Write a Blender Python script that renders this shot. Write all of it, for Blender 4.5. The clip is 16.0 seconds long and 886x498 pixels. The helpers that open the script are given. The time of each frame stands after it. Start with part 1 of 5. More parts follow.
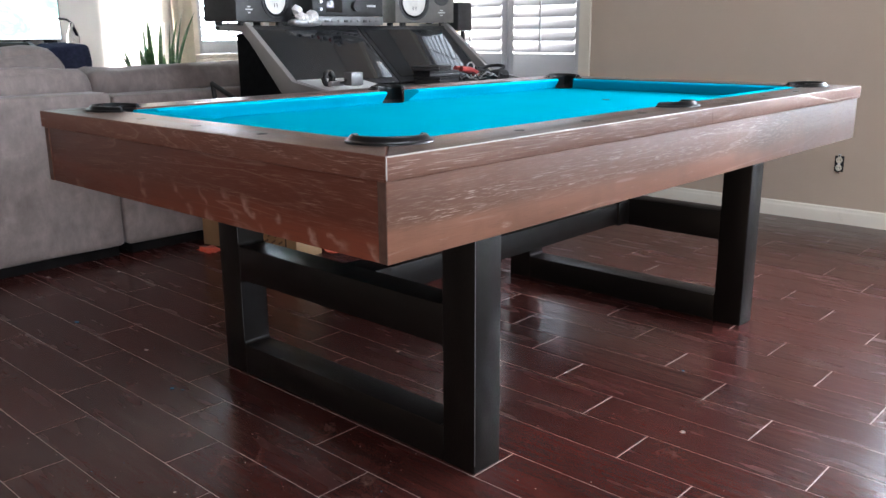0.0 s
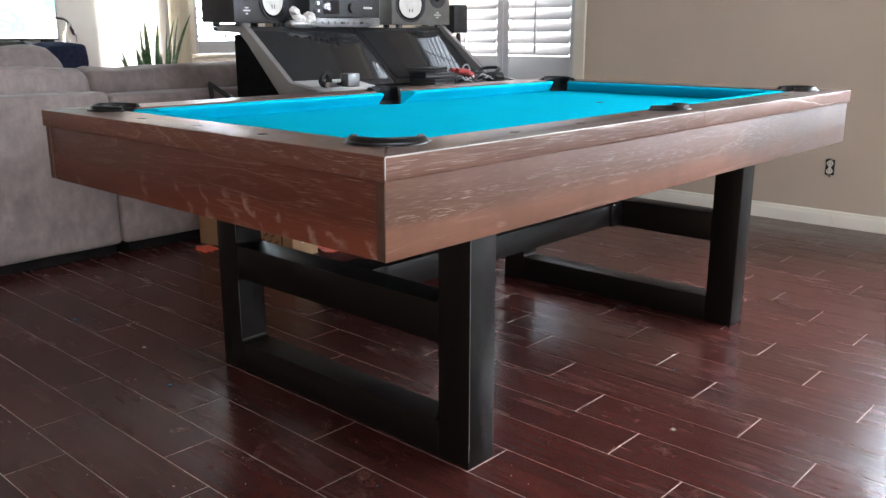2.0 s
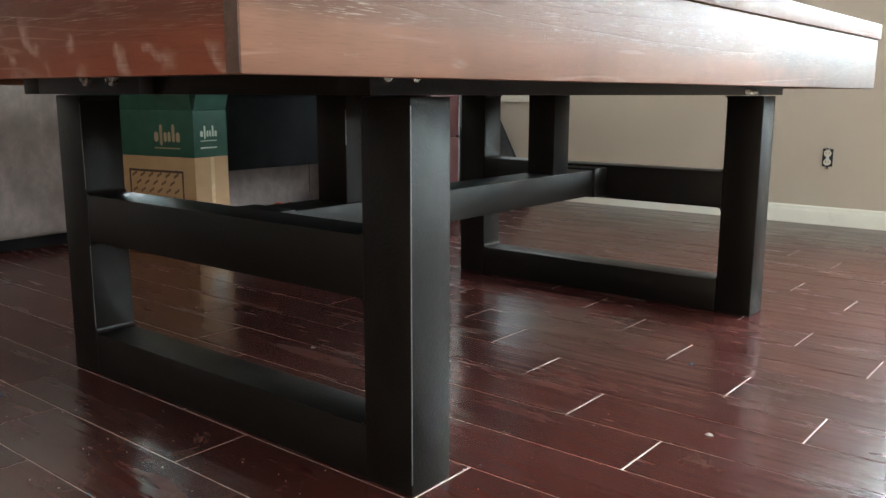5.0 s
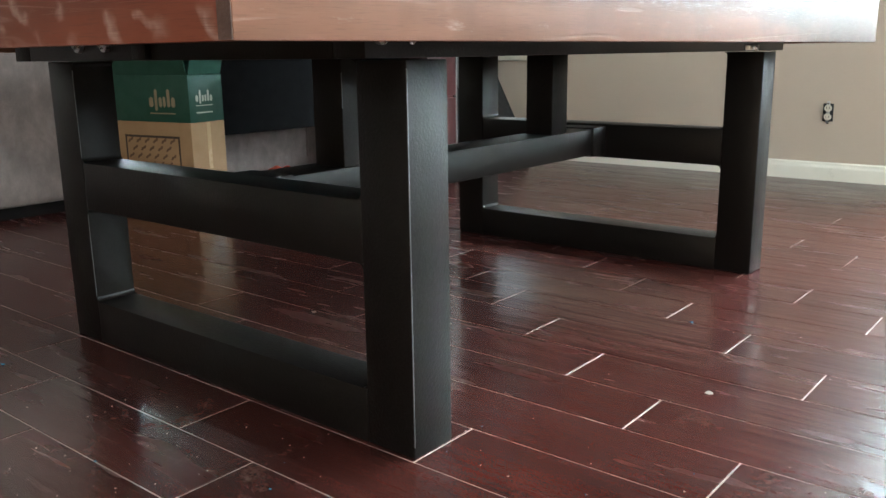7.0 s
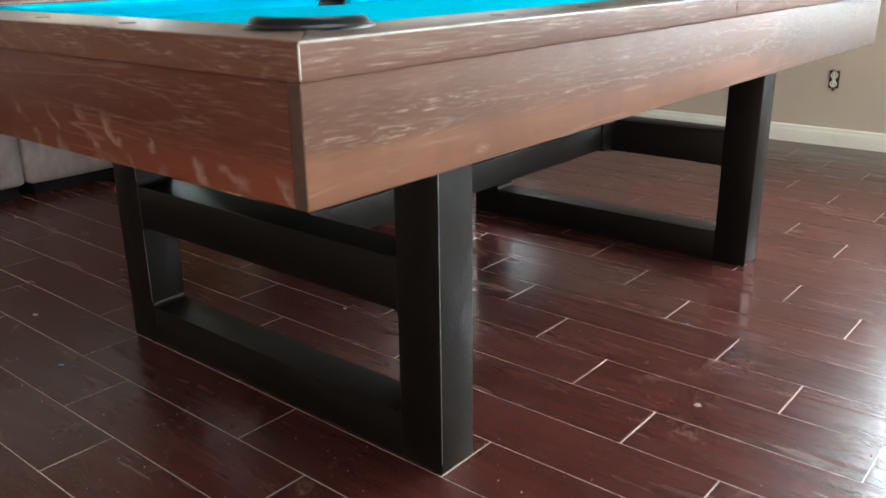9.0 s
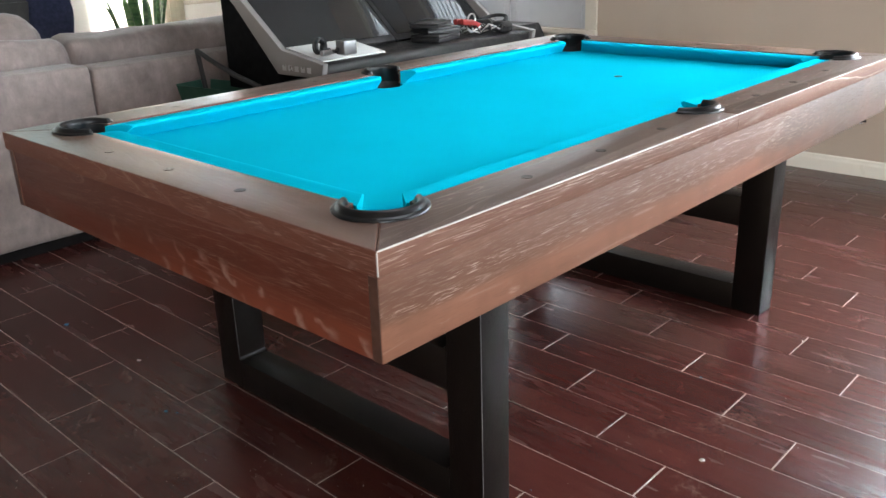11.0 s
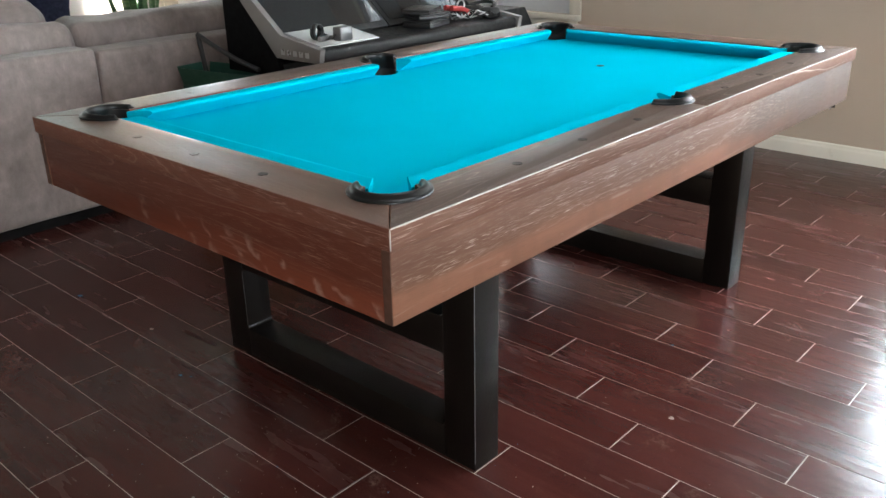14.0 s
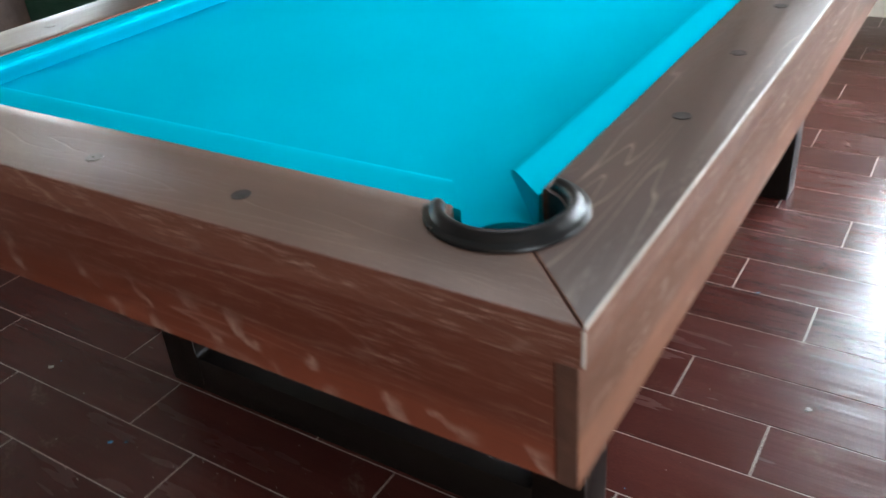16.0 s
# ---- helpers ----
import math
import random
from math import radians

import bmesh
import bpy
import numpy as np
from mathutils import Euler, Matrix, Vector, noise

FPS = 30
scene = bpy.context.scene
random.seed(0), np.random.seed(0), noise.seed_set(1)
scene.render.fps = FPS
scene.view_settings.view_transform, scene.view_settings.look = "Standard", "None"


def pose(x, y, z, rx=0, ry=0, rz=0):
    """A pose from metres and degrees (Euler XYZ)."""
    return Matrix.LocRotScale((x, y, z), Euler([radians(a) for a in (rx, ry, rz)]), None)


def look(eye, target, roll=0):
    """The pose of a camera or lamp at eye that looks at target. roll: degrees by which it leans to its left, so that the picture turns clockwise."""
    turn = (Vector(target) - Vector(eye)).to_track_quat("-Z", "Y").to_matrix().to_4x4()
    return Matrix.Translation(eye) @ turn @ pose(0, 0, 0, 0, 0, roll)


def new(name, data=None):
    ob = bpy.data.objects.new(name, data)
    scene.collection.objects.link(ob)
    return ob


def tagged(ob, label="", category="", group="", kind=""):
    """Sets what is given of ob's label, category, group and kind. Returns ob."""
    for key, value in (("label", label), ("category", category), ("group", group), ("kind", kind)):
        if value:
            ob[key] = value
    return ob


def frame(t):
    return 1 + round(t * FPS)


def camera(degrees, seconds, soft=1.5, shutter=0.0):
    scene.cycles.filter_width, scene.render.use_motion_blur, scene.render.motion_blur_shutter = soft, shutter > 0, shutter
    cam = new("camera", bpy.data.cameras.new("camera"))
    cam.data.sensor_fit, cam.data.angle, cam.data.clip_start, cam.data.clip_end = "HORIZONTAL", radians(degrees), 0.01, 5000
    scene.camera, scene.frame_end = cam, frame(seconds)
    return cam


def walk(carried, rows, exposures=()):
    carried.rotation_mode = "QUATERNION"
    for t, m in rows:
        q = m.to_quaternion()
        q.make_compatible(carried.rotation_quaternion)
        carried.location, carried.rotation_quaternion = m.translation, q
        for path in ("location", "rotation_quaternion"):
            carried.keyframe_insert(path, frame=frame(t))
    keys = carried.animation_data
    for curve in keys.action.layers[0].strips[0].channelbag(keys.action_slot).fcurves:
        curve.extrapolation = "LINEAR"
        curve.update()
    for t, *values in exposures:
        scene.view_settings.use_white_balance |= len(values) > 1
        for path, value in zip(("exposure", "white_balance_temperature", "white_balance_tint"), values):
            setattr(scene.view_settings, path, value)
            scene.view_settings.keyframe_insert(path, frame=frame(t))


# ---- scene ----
cam = camera(55.3, 16.0, shutter=0.4)
PATH = [
    (0, (0.975, -0.917, 0.99), (-0.345, 0.502, 0.494), -0.4),
    (0.5, (0.987, -0.927, 0.992), (-0.327, 0.497, 0.496), -0.3),
    (1, (0.993, -0.942, 0.99), (-0.318, 0.485, 0.496), -0.3),
    (1.5, (0.99, -0.946, 0.992), (-0.318, 0.485, 0.5), -0.1),
    (2, (0.996, -0.946, 0.994), (-0.314, 0.483, 0.501), -0.0),
    (2.5, (0.994, -0.945, 0.994), (-0.315, 0.484, 0.498), 0.0),
    (3, (0.954, -0.887, 0.964), (-0.355, 0.546, 0.482), -0.2),
    (3.5, (0.799, -0.736, 0.843), (-0.511, 0.727, 0.468), -0.2),
    (4, (0.679, -0.599, 0.705), (-0.617, 0.878, 0.333), -0.1),
    (4.5, (0.629, -0.507, 0.631), (-0.654, 0.981, 0.259), -0.0),
    (5, (0.613, -0.472, 0.601), (-0.631, 1.052, 0.24), 0.1),
    (7.5, (0.611, -0.468, 0.61), (-0.62, 1.039, 0.148), -0.9),
    (8, (0.642, -0.499, 0.647), (-0.591, 1.009, 0.191), -0.9),
    (8.5, (0.682, -0.559, 0.75), (-0.545, 0.938, 0.245), -0.8),
    (9, (0.669, -0.576, 0.877), (-0.546, 0.874, 0.227), -0.8),
    (9.5, (0.664, -0.526, 0.966), (-0.611, 0.88, 0.333), -1.7),
    (9.7, (0.657, -0.5, 1.0), (-0.642, 0.891, 0.386), -1.9),
    (11.8, (0.931, -0.893, 1.266), (-0.336, 0.458, 0.512), -1.9),
    (12, (0.936, -0.906, 1.264), (-0.326, 0.446, 0.505), -1.8),
    (12.5, (0.93, -0.916, 1.269), (-0.327, 0.441, 0.507), -1.8),
    (13, (0.932, -0.92, 1.286), (-0.323, 0.439, 0.527), -1.5),
    (13.5, (0.928, -0.907, 1.289), (-0.326, 0.461, 0.545), -1.3),
    (14, (0.928, -0.893, 1.285), (-0.319, 0.479, 0.533), -1.2),
    (14.5, (0.872, -0.862, 1.266), (-0.364, 0.518, 0.511), -1.3),
    (15, (0.663, -0.785, 1.243), (-0.43, 0.7, 0.468), -0.6),
    (15.5, (0.451, -0.659, 1.203), (-0.557, 0.814, 0.299), -1.8),
    (16, (0.208, -0.487, 1.193), (-0.76, 0.931, 0.167), -5.0),
]
walk(cam, [(t, look(eye, target, roll)) for t, eye, target, roll in PATH], [(0, 1.94, 6100, 14), (3, 1.88, 6350, 12), (3.3, 1.63, 6350, 11), (3.6, 1.53, 6350, 11), (4, 2.03, 6450, 6), (4.5, 2.62, 6230, 4), (5, 2.32, 6300, 1), (7.5, 2.52, 6080, 0), (8, 2.38, 6250, 2), (8.5, 2.42, 6400, 4), (9.2, 2.20, 6450, 5), (9.7, 2.22, 6430, 7), (12, 2.23, 6400, 11), (12.5, 2.43, 6400, 11), (13, 2.10, 6420, 10), (14, 2.02, 6450, 8), (15, 2.18, 6400, 8), (16, 2.13, 6250, 9)])

# ---------------------------------------------------------------- light and exposure
scene.view_settings.exposure = 0.0
world = bpy.data.worlds.new("sky")
scene.world = world
world.use_nodes = True
wn = world.node_tree
sky = wn.nodes.new("ShaderNodeTexSky")
sky.sky_type = "NISHITA"
sky.sun_disc = False
SUN_TO = Vector((2.3, 1.15, 0.56)).normalized()
sky.sun_elevation = math.asin(SUN_TO.z)
sky.sun_rotation = math.atan2(SUN_TO.x, SUN_TO.y)
wn.links.new(sky.outputs[0], wn.nodes["Background"].inputs[0])
wn.nodes["Background"].inputs[1].default_value = 0.05

sun = new("sun", bpy.data.lights.new("sun", "SUN"))
sun.data.energy, sun.data.angle, sun.data.color = 16.0, radians(2.0), (1.0, 0.93, 0.82)
sun.matrix_world = look(SUN_TO * 10, (0, 0, 0))


def window_light(name, eye, target, w, h, watts, colour):
    lamp = new(name, bpy.data.lights.new(name, "AREA"))
    lamp.data.shape, lamp.data.size, lamp.data.size_y = "RECTANGLE", w, h
    lamp.data.energy, lamp.data.color = watts, colour
    lamp.matrix_world = look(eye, target)
    return lamp


# the room: x east, y north
XW, XE, YS, YN, ZC = -5.4, 3.4, -4.0, 3.70, 2.90
WALL = 0.16
WIN1 = (-3.32, -2.12, 0.64, 2.15)
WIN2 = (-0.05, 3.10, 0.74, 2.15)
WINW = (2.98, 3.55, 0.83, 2.15)
SOUTH_GAP = (0.2, 2.6, 0.10, 0.85)
WINE = (1.4, 3.4, 0.85, 2.15)
WINSE = (-3.2, -1.5, 0.85, 2.15)
DAY = (0.86, 0.94, 1.0)
window_light("window_light_1", ((WIN1[0] + WIN1[1]) / 2, YN + 0.30, 1.45), ((WIN1[0] + WIN1[1]) / 2, 0, 1.35), 1.4, 1.6, 4.5, DAY)
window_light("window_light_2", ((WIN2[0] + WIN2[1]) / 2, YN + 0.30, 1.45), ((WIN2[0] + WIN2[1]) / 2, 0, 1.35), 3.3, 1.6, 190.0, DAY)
window_light("window_light_west", (XW - 0.30, (WINW[0] + WINW[1]) / 2, 1.5), (0, (WINW[0] + WINW[1]) / 2, 1.4), 0.8, 1.5, 34, DAY)
# unseen east windows, added for daylight on the table's long side
window_light("window_light_east", (XE + 0.05, (WINE[0] + WINE[1]) / 2, 1.50), (0, (WINE[0] + WINE[1]) / 2, 1.35), 1.95, 1.25, 26.0, DAY)
window_light("window_light_south_east", (XE + 0.05, (WINSE[0] + WINSE[1]) / 2, 1.50), (0, (WINSE[0] + WINSE[1]) / 2, 1.35), 1.65, 1.25, 33.0, DAY)
# unseen low opening added to throw warm light on the south faces
window_light("south_fill_light", ((SOUTH_GAP[0] + SOUTH_GAP[1]) / 2, YS - 0.05, 0.48), ((SOUTH_GAP[0] + SOUTH_GAP[1]) / 2, 0, 0.45), 2.3, 0.70, 7.0, (1.0, 0.64, 0.40))
# skylight is unseen, added to light the tabletop from above
ADDED_SKYL = (-1.15, -0.15, 0.75, 1.75)
window_light("top_fill_light", (-0.65, 1.25, ZC + 0.10), (-0.65, 1.251, 0), 0.95, 0.95, 4.5, DAY)


# ---------------------------------------------------------------- materials
def mat(name):
    m = bpy.data.materials.new(name)
    m.use_nodes = True
    nt = m.node_tree
    return m, nt, nt.nodes["Principled BSDF"]


def nd(nt, kind, **kw):
    n = nt.nodes.new("ShaderNode" + kind)
    for k, v in kw.items():
        n.inputs[k].default_value = v
    return n


def ramp(nt, src, stops):
    r = nt.nodes.new("ShaderNodeValToRGB")
    el = r.color_ramp.elements
    while len(el) < len(stops):
        el.new(0.5)
    for e, (p, c) in zip(el, stops):
        e.position = p
        e.color = (*c, 1) if len(c) == 3 else (c[0], c[0], c[0], 1)
    nt.links.new(src, r.inputs[0])
    return r.outputs[0]


def mixc(nt, fac, a, b, mode="MIX"):
    n = nt.nodes.new("ShaderNodeMix")
    n.data_type, n.blend_type = "RGBA", mode
    for s, v in ((n.inputs[0], fac), (n.inputs[6], a), (n.inputs[7], b)):
        if isinstance(v, bpy.types.NodeSocket):
            nt.links.new(v, s)
        elif isinstance(v, (int, float)):
            s.default_value = v
        else:
            s.default_value = (*v, 1)
    return n.outputs[2]


def maths(nt, op, a, b=0.0):
    n = nt.nodes.new("ShaderNodeMath")
    n.operation = op
    for s, v in ((n.inputs[0], a), (n.inputs[1], b)):
        if isinstance(v, bpy.types.NodeSocket):
            nt.links.new(v, s)
        else:
            s.default_value = v
    return n.outputs[0]


def coords(nt, scale=(1, 1, 1), out="Object", loc=(0, 0, 0)):
    if out == "Position":
        src = nt.nodes.new("ShaderNodeNewGeometry").outputs["Position"]
    else:
        src = nt.nodes.new("ShaderNodeTexCoord").outputs[out]
    mp = nt.nodes.new("ShaderNodeMapping")
    mp.inputs["Scale"].default_value = scale
    mp.inputs["Location"].default_value = loc
    nt.links.new(src, mp.inputs[0])
    return mp.outputs[0]


def noisy(nt, vec, scale, detail=4.0, rough=0.55, dist=0.0):
    n = nd(nt, "TexNoise", Scale=scale, Detail=detail, Roughness=rough, Distortion=dist)
    nt.links.new(vec, n.inputs["Vector"])
    return n.outputs["Fac"]


def bump(nt, bsdf, height, strength, distance=0.002):
    b = nd(nt, "Bump", Strength=strength, Distance=distance)
    nt.links.new(height, b.inputs["Height"])
    nt.links.new(b.outputs[0], bsdf.inputs["Normal"])


def plain(name, c1, c2, rough, scale=8.0, bump_scale=120.0, bump_s=0.15, metal=0.0, spec=0.5, coat=0.0, rough_var=0.12, sheen=0.0):
    m, nt, b = mat(name)
    v = coords(nt)
    f = noisy(nt, v, scale, 5.0)
    nt.links.new(ramp(nt, f, [(0.3, c1), (0.7, c2)]), b.inputs["Base Color"])
    fine = noisy(nt, v, bump_scale, 3.0)
    nt.links.new(ramp(nt, noisy(nt, v, scale * 2.3), [(0.3, (max(0.02, rough - rough_var),)), (0.7, (min(1, rough + rough_var),))]), b.inputs["Roughness"])
    b.inputs["Metallic"].default_value = metal
    b.inputs["Specular IOR Level"].default_value = spec
    b.inputs["Coat Weight"].default_value = coat
    b.inputs["Sheen Weight"].default_value = sheen
    if bump_s:
        bump(nt, b, fine, bump_s)
    return m


def oak(name, axis, seed, lime_gain=1.0, fleck_gain=1.0, contour_gain=1.0, tones=((0.086, 0.023, 0.011), (0.125, 0.034, 0.016), (0.170, 0.051, 0.025)),
        rings_n=15.0, dashes="some", dark=0.40, pores=(34.0, 700.0), toned=None, gloss=(0.38, 0.52), spec=0.30, sway_by=0.006, scuffs=0.0, relief=0.30, flow=0.75):
    """Dark red-brown stained oak with limed pores; axis is the way the grain runs."""
    m, nt, b = mat(name)

    def stretched(lengthways, sideways, shift=0.0):
        return coords(nt, tuple(lengthways if i == axis else sideways for i in range(3)), loc=(seed + shift, seed * 0.7, seed * 1.3 + shift))
    sep = nt.nodes.new("ShaderNodeSeparateXYZ")
    nt.links.new(coords(nt), sep.inputs[0])
    level = noisy(nt, stretched(flow, 8.0), 1.0, 2.5, 0.5, 0.35)
    rings = maths(nt, "FRACT", maths(nt, "MULTIPLY", level, rings_n))
    line = ramp(nt, rings, [(0.0, (0.0,)), (0.03, (0.9,)), (0.07, (1.0,)), (0.11, (0.2,)), (0.20, (0.0,))])
    band = ramp(nt, rings, [(0.0, (0.3,)), (0.15, (1.0,)), (0.45, (0.8,)), (0.65, (0.15,)), (1.0, (0.3,))])
    # the pores follow a gently wandering grain
    sway = nt.nodes.new("ShaderNodeVectorMath")
    sway.operation = "MULTIPLY_ADD"
    sway_n = nd(nt, "TexNoise", Scale=1.0, Detail=1.0)
    nt.links.new(stretched(3.6, 1.6, 5.0), sway_n.inputs["Vector"])
    nt.links.new(sway_n.outputs["Color"], sway.inputs[0])
    sway.inputs[1].default_value = tuple(0.0 if i == axis else sway_by for i in range(3))
    nt.links.new(coords(nt), sway.inputs[2])
    run_map = nt.nodes.new("ShaderNodeMapping")
    run_map.inputs["Scale"].default_value = tuple(pores[0] if i == axis else pores[1] for i in range(3))
    nt.links.new(sway.outputs[0], run_map.inputs[0])
    pore = noisy(nt, run_map.outputs[0], 1.0, 3.0, 0.6)
    dash = ramp(nt, pore, [(0.56, (0.0,)), (0.65, (1.0,))])
    patchy = noisy(nt, stretched(1.1, 13.0, 3.0), 1.0, 3.0)
    if dashes == "upper":
        # the cut that runs along the upper half of the board
        zone = maths(nt, "MULTIPLY", ramp(nt, maths(nt, "ADD", sep.outputs[2], maths(nt, "MULTIPLY", patchy, 0.09)), [(0.0, (0.0,)), (0.712, (0.0,)), (0.735, (1.0,))]), ramp(nt, patchy, [(0.30, (0.45,)), (0.55, (1.0,))]))
    elif dashes == "all":
        zone = ramp(nt, patchy, [(0.2, (0.7,)), (0.5, (1.0,))])
    else:
        zone = ramp(nt, patchy, [(0.42, (0.0,)), (0.62, (1.0,))])
    zone2 = ramp(nt, noisy(nt, stretched(2.6, 9.0, 9.0), 1.0, 3.0), [(0.42, (0.0,)), (0.60, (1.0,))])
    fine = maths(nt, "MULTIPLY", maths(nt, "MULTIPLY", dash, band), maths(nt, "ADD", maths(nt, "MULTIPLY", zone, 0.80), 0.03))
    contour = maths(nt, "MULTIPLY", maths(nt, "MULTIPLY", maths(nt, "MULTIPLY", line, zone2), contour_gain), maths(nt, "ADD", maths(nt, "MULTIPLY", dash, 0.4), 0.42))
    # medullary flecks slanting across the lower half
    run = sep.outputs[axis]
    wob = noisy(nt, coords(nt, (16, 16, 16), loc=(seed, 0, seed)), 1.0, 3.0)
    phase = maths(nt, "ADD", maths(nt, "ADD", maths(nt, "MULTIPLY", run, 11.8), maths(nt, "MULTIPLY", sep.outputs[2], 8.5)), maths(nt, "MULTIPLY", wob, 1.5))
    patch = ramp(nt, maths(nt, "FRACT", maths(nt, "ADD", phase, 20.0)), [(0.30, (0.0,)), (0.46, (1.0,)), (0.52, (0.8,)), (0.70, (0.0,))])
    patch = maths(nt, "MULTIPLY", patch, ramp(nt, noisy(nt, coords(nt, (11, 11, 20), loc=(seed + 4, 0, seed)), 1.0, 2.0), [(0.46, (0.0,)), (0.56, (1.0,))]))
    low = ramp(nt, sep.outputs[2], [(0.0, (1.0,)), (0.668, (1.0,)), (0.695, (0.0,))])
    fleck = maths(nt, "MULTIPLY", maths(nt, "MULTIPLY", patch, low), maths(nt, "ADD", maths(nt, "MULTIPLY", pore, 1.1), 0.0))
    lime = maths(nt, "MAXIMUM", maths(nt, "MULTIPLY", maths(nt, "MAXIMUM", fine, contour), lime_gain), maths(nt, "MULTIPLY", fleck, fleck_gain))
    tone = ramp(nt, noisy(nt, stretched(1.0, 12.0, 2.0), 1.0, 5.0), [(0.3, tones[0]), (0.55, tones[1]), (0.8, tones[2])])
    if dashes == "upper":
        tone = mixc(nt, maths(nt, "MULTIPLY", zone, 0.70), tone, tuple(0.62 * c for c in tones[0]))
    if toned:
        # the board turns greyer towards one end in uneven drifts, darkened against the strong window light
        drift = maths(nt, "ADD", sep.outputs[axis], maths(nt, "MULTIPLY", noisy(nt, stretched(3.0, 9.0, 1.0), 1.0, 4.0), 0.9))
        grey = ramp(nt, drift, [(toned[0], (0.0,)), (toned[1], (0.85,))])
        tone = mixc(nt, grey, tone, toned[2])
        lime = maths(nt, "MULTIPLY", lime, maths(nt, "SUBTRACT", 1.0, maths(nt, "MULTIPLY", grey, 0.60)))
    tone = mixc(nt, maths(nt, "MULTIPLY", ramp(nt, pore, [(0.30, (1.0,)), (0.47, (0.0,))]), dark), tone, tuple(0.55 * c for c in tones[0]))
    if scuffs:
        # chalky knocks along the lower edge
        knock = ramp(nt, noisy(nt, stretched(9.0, 34.0, 6.0), 1.0, 5.0, 0.7), [(0.60, (0.0,)), (0.70, (1.0,))])
        edge = ramp(nt, maths(nt, "ADD", sep.outputs[2], maths(nt, "MULTIPLY", patchy, 0.05)), [(0.640, (1.0,)), (0.685, (0.0,))])
        lime = maths(nt, "MAXIMUM", lime, maths(nt, "MULTIPLY", maths(nt, "MULTIPLY", knock, edge), scuffs))
        smear = ramp(nt, noisy(nt, stretched(7.0, 2.5, 8.0), 1.0, 3.0), [(0.52, (0.0,)), (0.70, (0.45,))])
        tone = mixc(nt, smear, tone, tuple(0.75 * c for c in tones[0]))
    nt.links.new(mixc(nt, lime, tone, (0.45, 0.35, 0.29)), b.inputs["Base Color"])
    nt.links.new(ramp(nt, pore, [(0.3, (gloss[0],)), (0.7, (gloss[1],))]), b.inputs["Roughness"])
    b.inputs["Specular IOR Level"].default_value = spec
    bump(nt, b, maths(nt, "ADD", maths(nt, "MULTIPLY", maths(nt, "MULTIPLY", dash, zone), -0.7), maths(nt, "MULTIPLY", maths(nt, "MULTIPLY", line, zone2), -0.6)), relief, 0.0010)
    return m


GREYED = ((0.090, 0.040, 0.025), (0.121, 0.055, 0.035), (0.154, 0.073, 0.047))
# rail-top tones, greyer than the sides
TOP_GREY = ((0.090, 0.050, 0.036), (0.114, 0.065, 0.047), (0.144, 0.086, 0.062))
OAK_X = oak("limed_oak_across", 0, 2.0, 0.36, 0.50, 0.85, ((0.084, 0.022, 0.012), (0.128, 0.034, 0.018), (0.176, 0.050, 0.028)), rings_n=15.0, dark=0.44, dashes="upper", pores=(20.0, 860.0), sway_by=0.014, relief=0.20)
OAK_Y = oak("limed_oak_along", 1, 7.3, 0.95, 0.0, 0.45, ((0.126, 0.056, 0.033), (0.176, 0.078, 0.047), (0.222, 0.105, 0.065)), rings_n=9.0, sway_by=0.009, scuffs=0.6, relief=0.42, flow=0.42, pores=(24.0, 780.0), toned=(0.60, 1.40, (0.048, 0.031, 0.024)), dashes="upper", gloss=(0.50, 0.62), spec=0.22)
RAIL_X = oak("limed_oak_rail_across", 0, 12.0, 0.55, 0.0, 0.8, ((0.080, 0.029, 0.019), (0.110, 0.041, 0.027), (0.144, 0.057, 0.038)), dashes="all", pores=(32.0, 820.0), sway_by=0.012)
RAIL_Y = oak("dense_limed_oak_rail_along", 1, 17.3, 0.80, 0.0, 0.4, GREYED, sway_by=0.006, pores=(12.0, 520.0), relief=0.5, spec=0.16, gloss=(0.52, 0.64), dashes="all")
RAIL_Y2 = oak("bold_limed_oak_rail_along", 1, 31.3, 0.50, 0.0, 5.0, GREYED, rings_n=6.5, spec=0.15, gloss=(0.52, 0.64))
TOP_X = oak("greyer_oak_rail_top_across", 0, 14.0, 0.16, 0.0, 0.8, TOP_GREY, dark=0.20, gloss=(0.30, 0.42), spec=0.5)
TOP_Y = oak("greyer_oak_rail_top_along", 1, 19.3, 0.50, 0.0, 1.5, ((0.062, 0.036, 0.028), (0.080, 0.048, 0.038), (0.102, 0.063, 0.050)), dark=0.34, rings_n=18.0, gloss=(0.30, 0.42), spec=0.5)
OAK_END = plain("oak_end_grain", (0.045, 0.022, 0.016), (0.075, 0.036, 0.024), 0.5, 30, 300, 0.3)
# pale edge tone: window highlight on rail arrises, wear on the corner sliver
PALE_EDGE = plain("pale_oak_edge", (0.27, 0.245, 0.22), (0.48, 0.45, 0.41), 0.45, 14, 300, 0.2)
BLACK = plain("black_powder_coat", (0.0038, 0.0029, 0.0025), (0.0084, 0.0064, 0.0055), 0.38, 240, 240, 0.30, spec=0.165, rough_var=0.05)
RUBBER = plain("black_moulded_rubber", (0.0035, 0.0035, 0.004), (0.006, 0.006, 0.0065), 0.30, 6, 200, 0.0, spec=0.28, rough_var=0.03)
LINER = plain("black_pocket_liner", (0.006, 0.006, 0.007), (0.010, 0.010, 0.011), 0.55, 25, 300, 0.1)
DOT = plain("dark_inlay", (0.010, 0.008, 0.007), (0.018, 0.014, 0.012), 0.5, 25, 300, 0.05)
